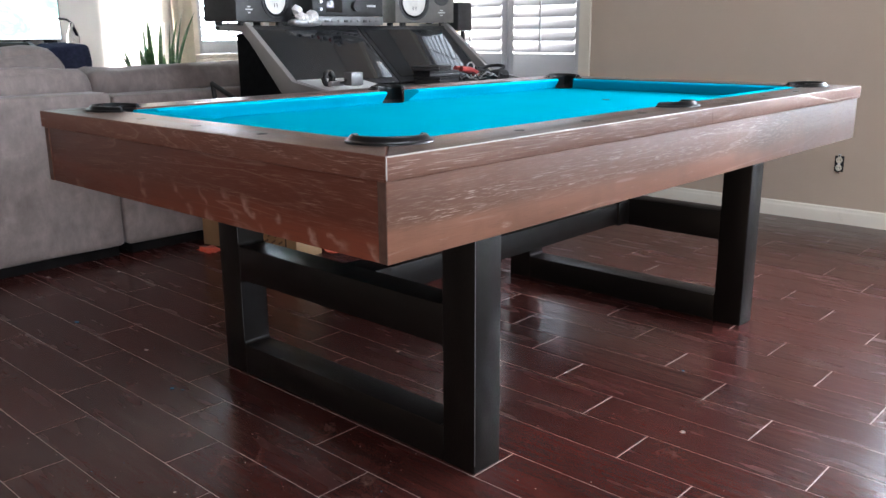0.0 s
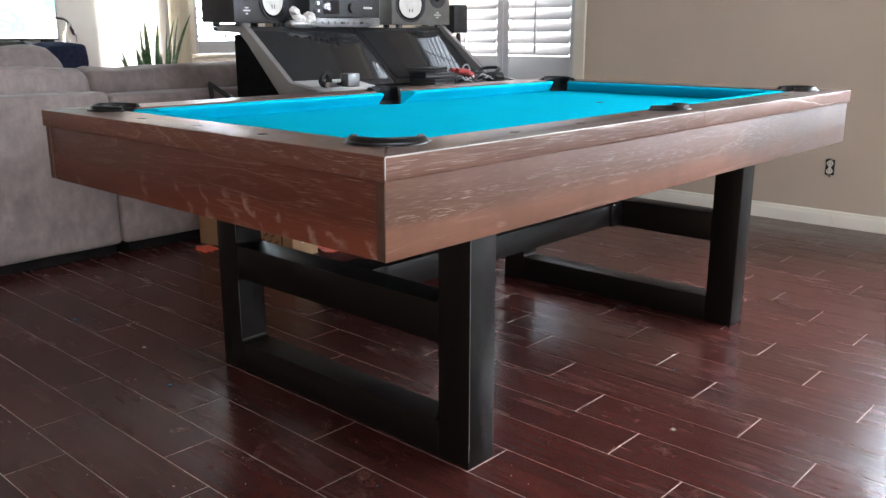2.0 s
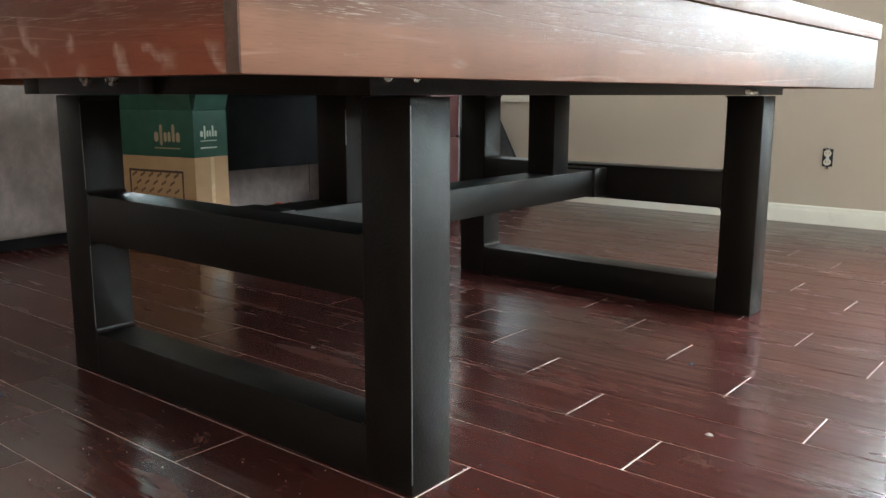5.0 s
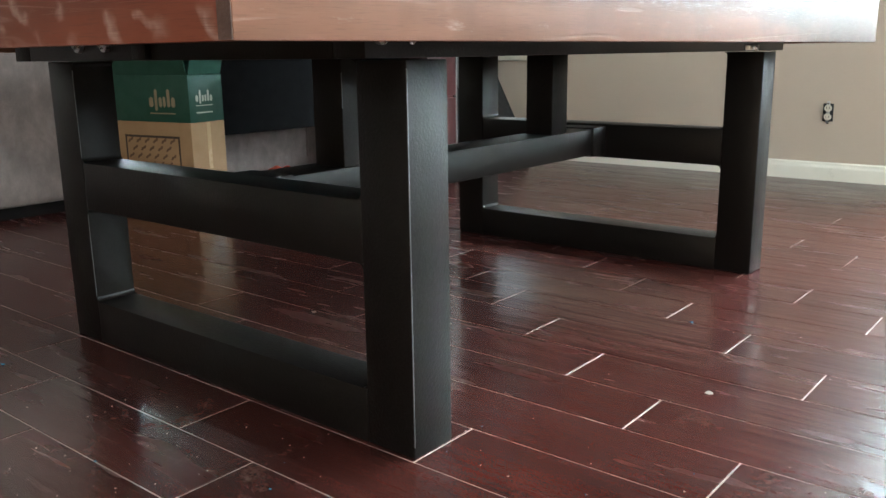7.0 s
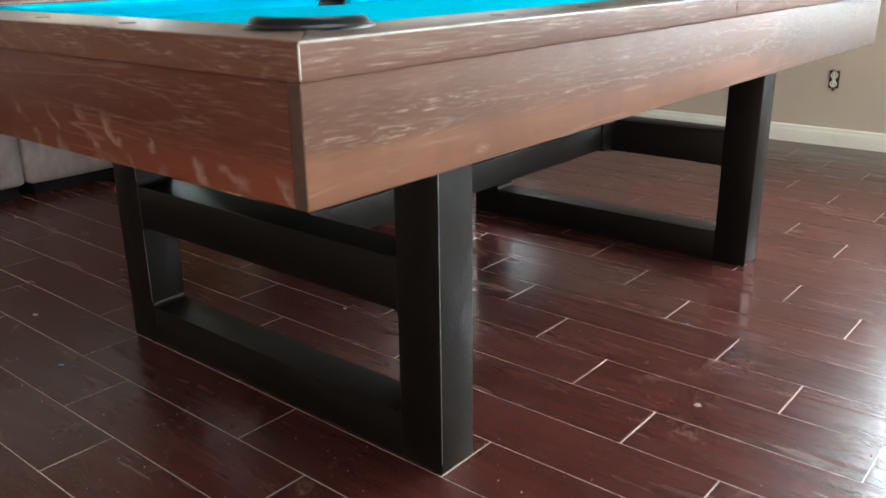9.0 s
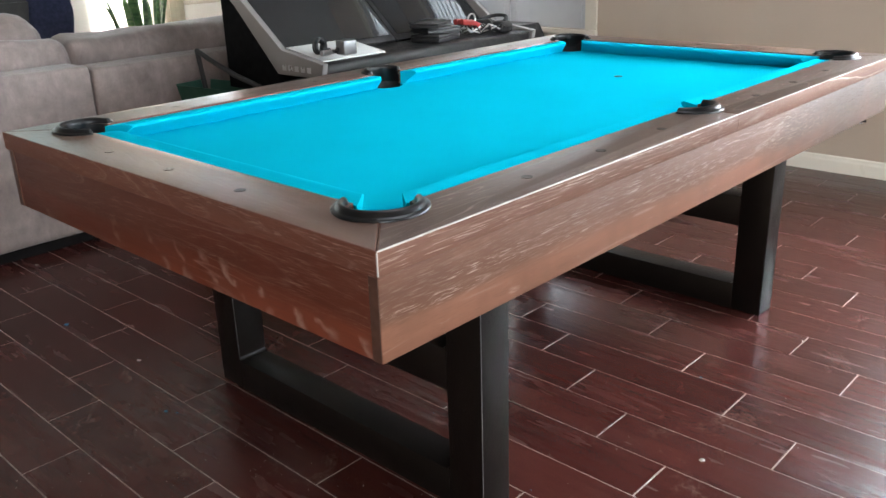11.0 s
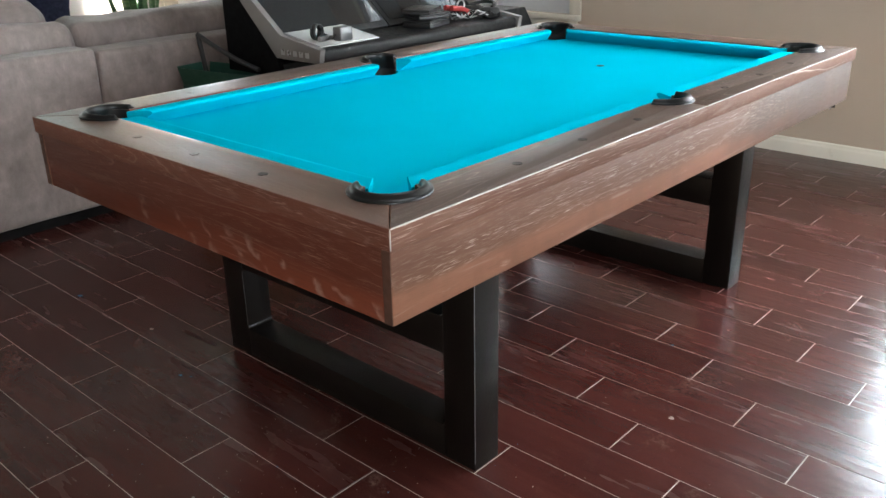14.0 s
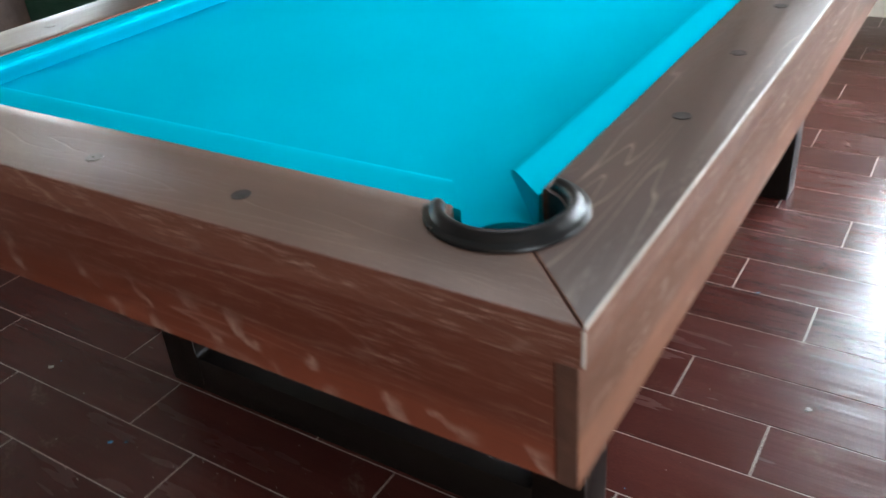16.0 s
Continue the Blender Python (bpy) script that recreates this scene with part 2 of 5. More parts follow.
# paler copy of the inlay for sights washed out by glare
DOT_FAINT = plain("faint_inlay", (0.060, 0.040, 0.030), (0.085, 0.058, 0.044), 0.36, 25, 300, 0.05)
STEEL = plain("zinc_plated_steel", (0.55, 0.55, 0.56), (0.7, 0.7, 0.7), 0.3, 30, 200, 0.05, metal=1.0)


def cloth(name, c1, c2):
    m, nt, b = mat(name)
    v = coords(nt)
    big = noisy(nt, v, 3.0, 3.0)
    fine = noisy(nt, v, 900.0, 2.0)
    col = ramp(nt, big, [(0.3, c1), (0.7, c2)])
    nt.links.new(mixc(nt, 0.10, col, ramp(nt, fine, [(0.3, (0.0, 0.20, 0.32)), (0.7, (0.0, 0.5, 0.7))])), b.inputs["Base Color"])
    b.inputs["Roughness"].default_value = 0.9
    b.inputs["Specular IOR Level"].default_value = 0.0
    bump(nt, b, fine, 0.25, 0.0006)
    return m


FELT = cloth("cyan_billiard_cloth", (0.004, 0.385, 0.512), (0.004, 0.422, 0.560))


def tile_material():
    m, nt, b = mat("glazed_wood_look_tile")
    rnd = maths(nt, "ADD", nt.nodes.new("ShaderNodeObjectInfo").outputs["Random"], nt.nodes.new("ShaderNodeNewGeometry").outputs["Random Per Island"])
    pos = nt.nodes.new("ShaderNodeNewGeometry").outputs["Position"]
    comb = nt.nodes.new("ShaderNodeCombineXYZ")
    nt.links.new(maths(nt, "MULTIPLY", rnd, 11.0), comb.inputs[2])
    add = nt.nodes.new("ShaderNodeVectorMath")
    nt.links.new(pos, add.inputs[0])
    nt.links.new(comb.outputs[0], add.inputs[1])

    def sc(s):
        mp = nt.nodes.new("ShaderNodeMapping")
        mp.inputs["Scale"].default_value = s
        nt.links.new(add.outputs[0], mp.inputs[0])
        return mp.outputs[0]
    grain = noisy(nt, sc((2.2, 34, 1)), 1.0, 5.0, 0.6, 0.4)
    broad = noisy(nt, sc((1.4, 5, 1)), 1.0, 3.0)
    col = ramp(nt, grain, [(0.22, (0.036, 0.0094, 0.0077)), (0.5, (0.050, 0.0138, 0.0110)), (0.80, (0.070, 0.0205, 0.0160))])
    col = mixc(nt, 0.45, col, ramp(nt, broad, [(0.3, (0.030, 0.0072, 0.0064)), (0.7, (0.066, 0.0174, 0.0145))]))
    shade = ramp(nt, maths(nt, "FRACT", maths(nt, "MULTIPLY", rnd, 3.7)), [(0.0, (0.86, 0.86, 0.87)), (1.0, (1.12, 1.10, 1.08))])
    col = mixc(nt, 1.0, col, shade, "MULTIPLY")
    # fine speckle in the glaze
    speck = ramp(nt, noisy(nt, coords(nt, (1, 1, 1), "Position"), 330.0, 3.0, 0.7), [(0.30, (0.62, 0.62, 0.62)), (0.70, (1.42, 1.40, 1.38))])
    col = mixc(nt, 1.0, col, speck, "MULTIPLY")
    # dried mop marks and dust
    spot = coords(nt, (1, 1, 1), "Position")
    dust = ramp(nt, noisy(nt, spot, 2.6, 7.0, 0.68), [(0.56, (0.0,)), (0.78, (0.12,))])
    scuff = maths(nt, "MULTIPLY", ramp(nt, noisy(nt, spot, 7.0, 6.0, 0.7, 0.6), [(0.55, (0.0,)), (0.68, (0.7,))]), ramp(nt, noisy(nt, spot, 90.0, 4.0, 0.7), [(0.40, (0.0,)), (0.64, (1.0,))]))
    dust = maths(nt, "ADD", dust, maths(nt, "MULTIPLY", scuff, ramp(nt, noisy(nt, spot, 1.6, 2.0), [(0.46, (0.0,)), (0.56, (1.0,))])))
    col = mixc(nt, dust, col, (0.19, 0.12, 0.10))
    nt.links.new(col, b.inputs["Base Color"])
    nt.links.new(ramp(nt, noisy(nt, sc((3, 20, 1)), 1.0, 3.0), [(0.3, (0.18,)), (0.75, (0.31,))]), b.inputs["Roughness"])
    b.inputs["Specular IOR Level"].default_value = 0.34
    # embossed grain: long shallow ripples over a slower wave
    h = maths(nt, "ADD", maths(nt, "MULTIPLY", noisy(nt, sc((3.2, 30, 1)), 1.0, 1.0), 1.0), maths(nt, "MULTIPLY", noisy(nt, sc((4.0, 84, 1)), 1.0, 1.0), 0.42))
    bump(nt, b, h, 0.28, 0.004)
    return m


TILE = tile_material()
GROUT = plain("pale_grout", (0.34, 0.28, 0.245), (0.48, 0.405, 0.36), 0.85, 5, 200, 0.2)


def wall_paint(name, c1, c2, bs=90.0):
    m, nt, b = mat(name)
    v = coords(nt, out="Position")
    nt.links.new(ramp(nt, noisy(nt, v, 1.3, 4.0), [(0.3, c1), (0.7, c2)]), b.inputs["Base Color"])
    b.inputs["Roughness"].default_value = 0.75
    h = maths(nt, "ADD", noisy(nt, v, bs, 3.0), maths(nt, "MULTIPLY", noisy(nt, v, 22.0, 2.0), 0.8))
    bump(nt, b, h, 0.18, 0.004)
    return m


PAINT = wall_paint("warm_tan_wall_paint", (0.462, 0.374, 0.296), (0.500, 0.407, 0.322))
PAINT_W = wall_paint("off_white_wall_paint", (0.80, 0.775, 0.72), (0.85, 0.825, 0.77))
CEIL = wall_paint("pale_tan_ceiling_paint", (0.54, 0.50, 0.45), (0.58, 0.54, 0.49), 60)
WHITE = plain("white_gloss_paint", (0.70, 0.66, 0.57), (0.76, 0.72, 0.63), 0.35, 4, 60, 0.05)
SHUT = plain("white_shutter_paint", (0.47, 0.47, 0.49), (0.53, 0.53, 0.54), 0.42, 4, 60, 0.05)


def sofa_cloth():
    m, nt, b = mat("taupe_velour")
    v = coords(nt, out="Position")
    nap = maths(nt, "ADD", maths(nt, "MULTIPLY", noisy(nt, v, 6.0, 6.0, 0.65, 0.8), 0.55), maths(nt, "MULTIPLY", noisy(nt, coords(nt, (22, 22, 11), "Position"), 1.0, 5.0, 0.7), 0.45))
    fine = noisy(nt, v, 420.0, 3.0)
    col = ramp(nt, nap, [(0.32, (0.118, 0.090, 0.084)), (0.5, (0.205, 0.164, 0.152)), (0.68, (0.315, 0.262, 0.246))])
    col = mixc(nt, 0.25, col, ramp(nt, fine, [(0.3, (0.15, 0.125, 0.115)), (0.7, (0.34, 0.29, 0.27))]))
    nt.links.new(col, b.inputs["Base Color"])
    b.inputs["Roughness"].default_value = 0.85
    b.inputs["Specular IOR Level"].default_value = 0.2
    b.inputs["Sheen Weight"].default_value = 0.25
    bump(nt, b, maths(nt, "ADD", fine, maths(nt, "MULTIPLY", nap, 2.0)), 0.3, 0.003)
    return m


SOFA = sofa_cloth()
SOFA_DARK = plain("dark_sofa_base", (0.006, 0.0055, 0.006), (0.011, 0.010, 0.010), 0.9, 12, 200, 0.2, spec=0.08)
DESK_GREY = plain("satin_grey_metal_panel", (0.19, 0.178, 0.172), (0.23, 0.218, 0.21), 0.42, 6, 250, 0.08)
DESK_BLACK = plain("black_leathercloth", (0.008, 0.008, 0.009), (0.014, 0.013, 0.013), 0.5, 20, 260, 0.3, spec=0.3)
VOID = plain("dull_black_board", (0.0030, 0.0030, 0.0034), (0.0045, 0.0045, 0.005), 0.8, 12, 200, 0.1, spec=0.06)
PLASTIC = plain("matt_black_plastic", (0.013, 0.013, 0.014), (0.02, 0.02, 0.021), 0.5, 20, 320, 0.12)
SCREEN = plain("dark_glass_screen", (0.014, 0.015, 0.017), (0.018, 0.019, 0.021), 0.07, 4, 50, 0.0, coat=0.3, rough_var=0.02)
SPK = plain("speaker_charcoal_vinyl", (0.022, 0.022, 0.023), (0.034, 0.033, 0.033), 0.45, 18, 300, 0.2)
# paler copy of the charcoal vinyl, with sunlight put into its colour
SPK_LIT = plain("sunlit_grey_vinyl", (0.085, 0.078, 0.070), (0.115, 0.105, 0.094), 0.5, 18, 300, 0.2)
CONE = plain("white_paper_cone", (0.66, 0.63, 0.58), (0.74, 0.71, 0.66), 0.8, 30, 300, 0.15)
RACKM = plain("grey_rack_metal", (0.10, 0.10, 0.105), (0.15, 0.15, 0.15), 0.4, 12, 200, 0.06, metal=0.4)
SILVER = plain("brushed_silver", (0.45, 0.45, 0.46), (0.56, 0.56, 0.56), 0.35, 20, 300, 0.05, metal=0.8)
PAPER = plain("white_paper", (0.46, 0.46, 0.46), (0.56, 0.56, 0.55), 0.8, 10, 100, 0.1)
NAVY = plain("navy_shaggy_fleece", (0.016, 0.020, 0.044), (0.034, 0.040, 0.078), 0.95, 40, 90, 0.9, spec=0.1)
FLUFF = plain("white_fleece", (0.6, 0.57, 0.55), (0.72, 0.70, 0.68), 0.95, 40, 120, 0.9)
RED = plain("red_plastic_grip", (0.26, 0.025, 0.025), (0.34, 0.04, 0.035), 0.4, 20, 200, 0.1)
CARD = plain("brown_cardboard", (0.27, 0.165, 0.085), (0.32, 0.20, 0.105), 0.8, 9, 150, 0.12)
GREEN = plain("dark_green_print", (0.007, 0.052, 0.035), (0.010, 0.066, 0.043), 0.6, 9, 150, 0.1)
INK = plain("dark_brown_print", (0.035, 0.020, 0.013), (0.050, 0.029, 0.018), 0.7, 20, 150, 0.05)
PALEINK = plain("pale_grey_green_print", (0.36, 0.40, 0.33), (0.44, 0.48, 0.40), 0.7, 20, 150, 0.05)
TANINK = plain("tan_print", (0.26, 0.20, 0.13), (0.33, 0.25, 0.17), 0.7, 20, 150, 0.05)
MARK = plain("mid_brown_print", (0.105, 0.055, 0.028), (0.130, 0.070, 0.036), 0.7, 20, 150, 0.05)
ORANGE = plain("orange_cotton_cloth", (0.50, 0.055, 0.020), (0.62, 0.085, 0.030), 0.9, 14, 380, 0.5, sheen=0.2)
MAROON = plain("dark_red_lacquer", (0.045, 0.010, 0.012), (0.065, 0.016, 0.017), 0.4, 10, 120, 0.08)
BLUE = plain("blue_masking_tape", (0.03, 0.12, 0.45), (0.05, 0.16, 0.55), 0.6, 20, 200, 0.1)
PLASTICTAPE = plain("tan_packing_tape", (0.42, 0.29, 0.17), (0.48, 0.34, 0.20), 0.25, 9, 100, 0.03)
CURTAIN = plain("cream_curtain_cloth", (0.84, 0.78, 0.64), (0.90, 0.85, 0.72), 0.9, 12, 300, 0.3)
CHALK = plain("blue_chalk_crumb", (0.015, 0.12, 0.22), (0.03, 0.17, 0.28), 0.9, 40, 300, 0.3)
CRUMB = plain("pale_plaster_crumb", (0.22, 0.19, 0.165), (0.34, 0.31, 0.28), 0.9, 40, 300, 0.3)


def leaf_material():
    m, nt, b = mat("snake_plant_leaf")
    v = coords(nt)
    band = noisy(nt, coords(nt, (6, 6, 55)), 1.0, 2.0)
    nt.links.new(ramp(nt, band, [(0.35, (0.028, 0.085, 0.034)), (0.55, (0.070, 0.160, 0.058)), (0.75, (0.16, 0.23, 0.10))]), b.inputs["Base Color"])
    b.inputs["Roughness"].default_value = 0.4
    bump(nt, b, noisy(nt, v, 90, 2), 0.1)
    return m


LEAF = leaf_material()


def screen_material():
    m, nt, b = mat("television_picture")
    v = coords(nt)
    f = noisy(nt, v, 4.5, 5.0, 0.6, 0.8)
    col = ramp(nt, f, [(0.35, (0.95, 1.0, 1.0)), (0.5, (0.80, 0.97, 0.98)), (0.62, (0.35, 0.75, 0.62)), (0.75, (0.75, 0.93, 0.90))])
    b.inputs["Base Color"].default_value = (0.01, 0.01, 0.01, 1)
    b.inputs["Roughness"].default_value = 0.2
    nt.links.new(col, b.inputs["Emission Color"])
    b.inputs["Emission Strength"].default_value = 0.55
    return m


TVPIC = screen_material()


def glass_material():
    m, nt, b = mat("clear_glass")
    b.inputs["Base Color"].default_value = (0.95, 0.97, 0.97, 1)
    b.inputs["Roughness"].default_value = 0.02
    b.inputs["Transmission Weight"].default_value = 1.0
    b.inputs["IOR"].default_value = 1.45
    return m


GLASS = glass_material()

# ---------------------------------------------------------------- building helpers
ORIGIN = {}


def thing(name, at, label, category, group="", kind=""):
    ob = new(name)
    ob.empty_display_size = 0.1
    ob.location = at
    ORIGIN[ob] = Vector(at)
    return tagged(ob, label, category, group, kind)


def smooth(me, angle=35.0):
    me.polygons.foreach_set("use_smooth", [True] * len(me.polygons))
    me.set_sharp_from_angle(angle=radians(angle))


def part(name, bm, material, parent=None, label="", soft=True):
    """Links a bmesh, given in world coordinates, as one mesh object under a thing or part."""
    o = ORIGIN.get(parent, Vector((0, 0, 0)))
    bmesh.ops.recalc_face_normals(bm, faces=bm.faces)
    for vtx in bm.verts:
        vtx.co -= o
    me = bpy.data.meshes.new(name)
    bm.to_mesh(me)
    bm.free()
    if soft:
        smooth(me)
    me.materials.append(material)
    ob = new(name, me)
    if parent:
        ob.parent = parent
    ORIGIN[ob] = o
    return tagged(ob, label) if label else ob


def structure(name, bm, material, label, category):
    ob = part(name, bm, material)
    return tagged(ob, label, category, kind="structure")


def box(bm, lo, hi, bev=0.0, seg=2):
    r = bmesh.ops.create_cube(bm, size=1.0)
    vs = r["verts"]
    for vtx in vs:
        vtx.co = Vector([lo[i] + (vtx.co[i] + 0.5) * (hi[i] - lo[i]) for i in range(3)])
    if bev:
        es = list({e for vtx in vs for e in vtx.link_edges})
        bmesh.ops.bevel(bm, geom=es, offset=bev, segments=seg, affect="EDGES", profile=0.5)
    return bm


def boxed(lo, hi, bev=0.0, seg=2):
    return box(bmesh.new(), lo, hi, bev, seg)


def prism(bm, pts, lo, hi, axis="z", bev=0.0):
    put = {"z": lambda a, b, c: (a, b, c), "y": lambda a, b, c: (a, c, b), "x": lambda a, b, c: (c, a, b)}[axis]
    v0 = [bm.verts.new(put(a, b, lo)) for a, b in pts]
    v1 = [bm.verts.new(put(a, b, hi)) for a, b in pts]
    n = len(pts)
    fs = [bm.faces.new(v0[::-1]), bm.faces.new(v1)]
    for i in range(n):
        fs.append(bm.faces.new((v0[i], v0[(i + 1) % n], v1[(i + 1) % n], v1[i])))
    if bev:
        es = [e for f in fs[:2] for e in f.edges]
        bmesh.ops.bevel(bm, geom=list(set(es)), offset=bev, segments=2, affect="EDGES", profile=0.5)
    return bm


def disc(bm, c, r, h, axis="z", seg=24, r2=None):
    m = Matrix.Translation(c) @ {"z": Matrix(), "y": pose(0, 0, 0, 90, 0, 0), "x": pose(0, 0, 0, 0, 90, 0)}[axis]
    bmesh.ops.create_cone(bm, cap_ends=True, segments=seg, radius1=r, radius2=r if r2 is None else r2, depth=h, matrix=m)
    return bm


def tube(bm, pts, r, seg=8, taper=None):
    pts = [Vector(p) for p in pts]
    prev = None
    side = None
    n = len(pts)
    for i, p in enumerate(pts):
        d = (pts[min(i + 1, n - 1)] - pts[max(i - 1, 0)]).normalized()
        if side is None:
            side = d.orthogonal().normalized()
        side = (side - d * side.dot(d)).normalized()
        up = d.cross(side)
        rr = r * (taper(i / (n - 1)) if taper else 1)
        ring = [bm.verts.new(p + (side * math.cos(a) + up * math.sin(a)) * rr) for a in [2 * math.pi * k / seg for k in range(seg)]]
        if prev:
            for k in range(seg):
                bm.faces.new((prev[k], prev[(k + 1) % seg], ring[(k + 1) % seg], ring[k]))
        else:
            bm.faces.new(ring[::-1])
        prev = ring
    bm.faces.new(prev)
    return bm


def cushion(bm, lo, hi, r, bulge=0.0, wob=0.0, n=12, seed=0.0, sag=0.0):
    """A stuffed block: rounded edges, bulging faces, uneven cloth."""
    c = Vector([(a + b) / 2 for a, b in zip(lo, hi)])
    hf = Vector([(b - a) / 2 for a, b in zip(lo, hi)])
    made = bmesh.ops.create_cube(bm, size=2.0)
    es = list({e for vtx in made["verts"] for e in vtx.link_edges})
    bmesh.ops.subdivide_edges(bm, edges=es, cuts=n, use_grid_fill=True)
    vs = list(bm.verts)
    for vtx in vs:
        p = Vector([math.sin(c * math.pi / 2) for c in vtx.co])
        q = Vector([p[i] * hf[i] for i in range(3)])
        core = Vector([max(-(hf[i] - r), min(hf[i] - r, q[i])) for i in range(3)])
        d = q - core
        nrm = d.normalized() if d.length > 1e-9 else Vector((0, 0, 0))
        out = core + nrm * r
        for i in range(3):
            j, k = (i + 1) % 3, (i + 2) % 3
            if abs(p[i]) > 0.99:
                out[i] += math.copysign(bulge * (1 - p[j] ** 2) * (1 - p[k] ** 2), p[i])
        if sag and p[2] > 0:
            out[2] -= sag * (0.5 + 0.5 * noise.noise(Vector((out.x * 3 + seed, out.y * 3, 0))))
        if wob:
            out += nrm * 0 + Vector((noise.noise(out * 5 + Vector((seed, 0, 0))), noise.noise(out * 5 + Vector((0, seed, 9))), noise.noise(out * 5 + Vector((4, 0, seed))))) * wob
        vtx.co = c + out
    return bm


def arc(cx, cy, r, a0, a1, n):
    return [(cx + r * math.cos(radians(a0 + (a1 - a0) * i / n)), cy + r * math.sin(radians(a0 + (a1 - a0) * i / n))) for i in range(n + 1)]


CURTRIM = plain("cream_trim_paint", (0.62, 0.56, 0.46), (0.70, 0.64, 0.54), 0.4, 4, 60, 0.05)


# ---------------------------------------------------------------- structure
def wall_with_holes(name, axis, near, far, a0, a1, holes, material, label):
    """A wall with openings (a_lo, a_hi, z_lo, z_hi) that go right through it."""
    bm = bmesh.new()

    def blk(s0, s1, z0, z1):
        if s1 - s0 < 1e-4 or z1 - z0 < 1e-4:
            return
        if axis == "x":
            box(bm, (s0, near, z0), (s1, far, z1))
        else:
            box(bm, (near, s0, z0), (far, s1, z1))
    cur = a0
    for h0, h1, z0, z1 in sorted(holes):
        blk(cur, h0, 0, ZC)
        blk(h0, h1, 0, z0)
        blk(h0, h1, z1, ZC)
        cur = h1
    blk(cur, a1, 0, ZC)
    return structure(name, bm, material, label, "wall")


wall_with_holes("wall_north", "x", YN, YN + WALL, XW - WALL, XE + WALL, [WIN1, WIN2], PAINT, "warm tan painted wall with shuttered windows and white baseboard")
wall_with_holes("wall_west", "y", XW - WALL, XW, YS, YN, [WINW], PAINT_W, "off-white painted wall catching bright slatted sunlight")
wall_with_holes("wall_east", "y", XE, XE + WALL, YS, YN, [WINSE, WINE], PAINT, "unseen warm tan painted wall with two added windows")
wall_with_holes("wall_south", "x", YS - WALL, YS, XW - WALL, XE + WALL, [SOUTH_GAP], PAINT, "unseen warm tan painted wall with an added low opening")
bm = bmesh.new()
for lo, hi in (((XW - WALL, YS - WALL), (XE + WALL, ADDED_SKYL[2])), ((XW - WALL, ADDED_SKYL[3]), (XE + WALL, YN + WALL)), ((XW - WALL, ADDED_SKYL[2]), (ADDED_SKYL[0], ADDED_SKYL[3])), ((ADDED_SKYL[1], ADDED_SKYL[2]), (XE + WALL, ADDED_SKYL[3]))):
    box(bm, (*lo, ZC), (*hi, ZC + 0.12))
structure("ceiling", bm, CEIL, "pale tan painted ceiling with an added square skylight", "ceiling")
structure("ground", boxed((-400, -400, -0.30), (400, 400, -0.20)), plain("dry_ground", (0.20, 0.18, 0.15), (0.28, 0.25, 0.21), 0.9, 0.5, 30, 0.2), "pale dry ground outside the house", "ground")
# unseen wall added outside to keep the low sun off the east openings
structure("east_sun_block", boxed((6.2, -7.0, -0.2), (6.4, 7.0, 4.2)), PAINT_W, "unseen plain wall added outside to block the sun", "wall")


def baseboard(name, lo, hi, axis, face):
    """Ogee-topped white board; face is the wall plane, the board stands on its room side."""
    t = 0.014
    prof = [(0, 0), (t, 0), (t, 0.056), (t * 0.8, 0.063), (t * 0.55, 0.069), (t * 0.5, 0.078), (t * 0.2, 0.083), (0, 0.085)]
    bm = bmesh.new()
    sgn = 1 if face in (XW, YS) else -1
    pts = [(face + sgn * (a + 0.0005), b) for a, b in prof]
    prism(bm, pts, lo, hi, "x" if axis == "x" else "y")
    structure(name, bm, WHITE, "white moulded baseboard along the wall", "baseboard")


baseboard("baseboard", XW + 0.02, XE - 0.02, "x", YN)
baseboard("baseboard", XW + 0.02, XE - 0.02, "x", YS)
baseboard("baseboard", YS + 0.02, YN - 0.02, "y", XW)


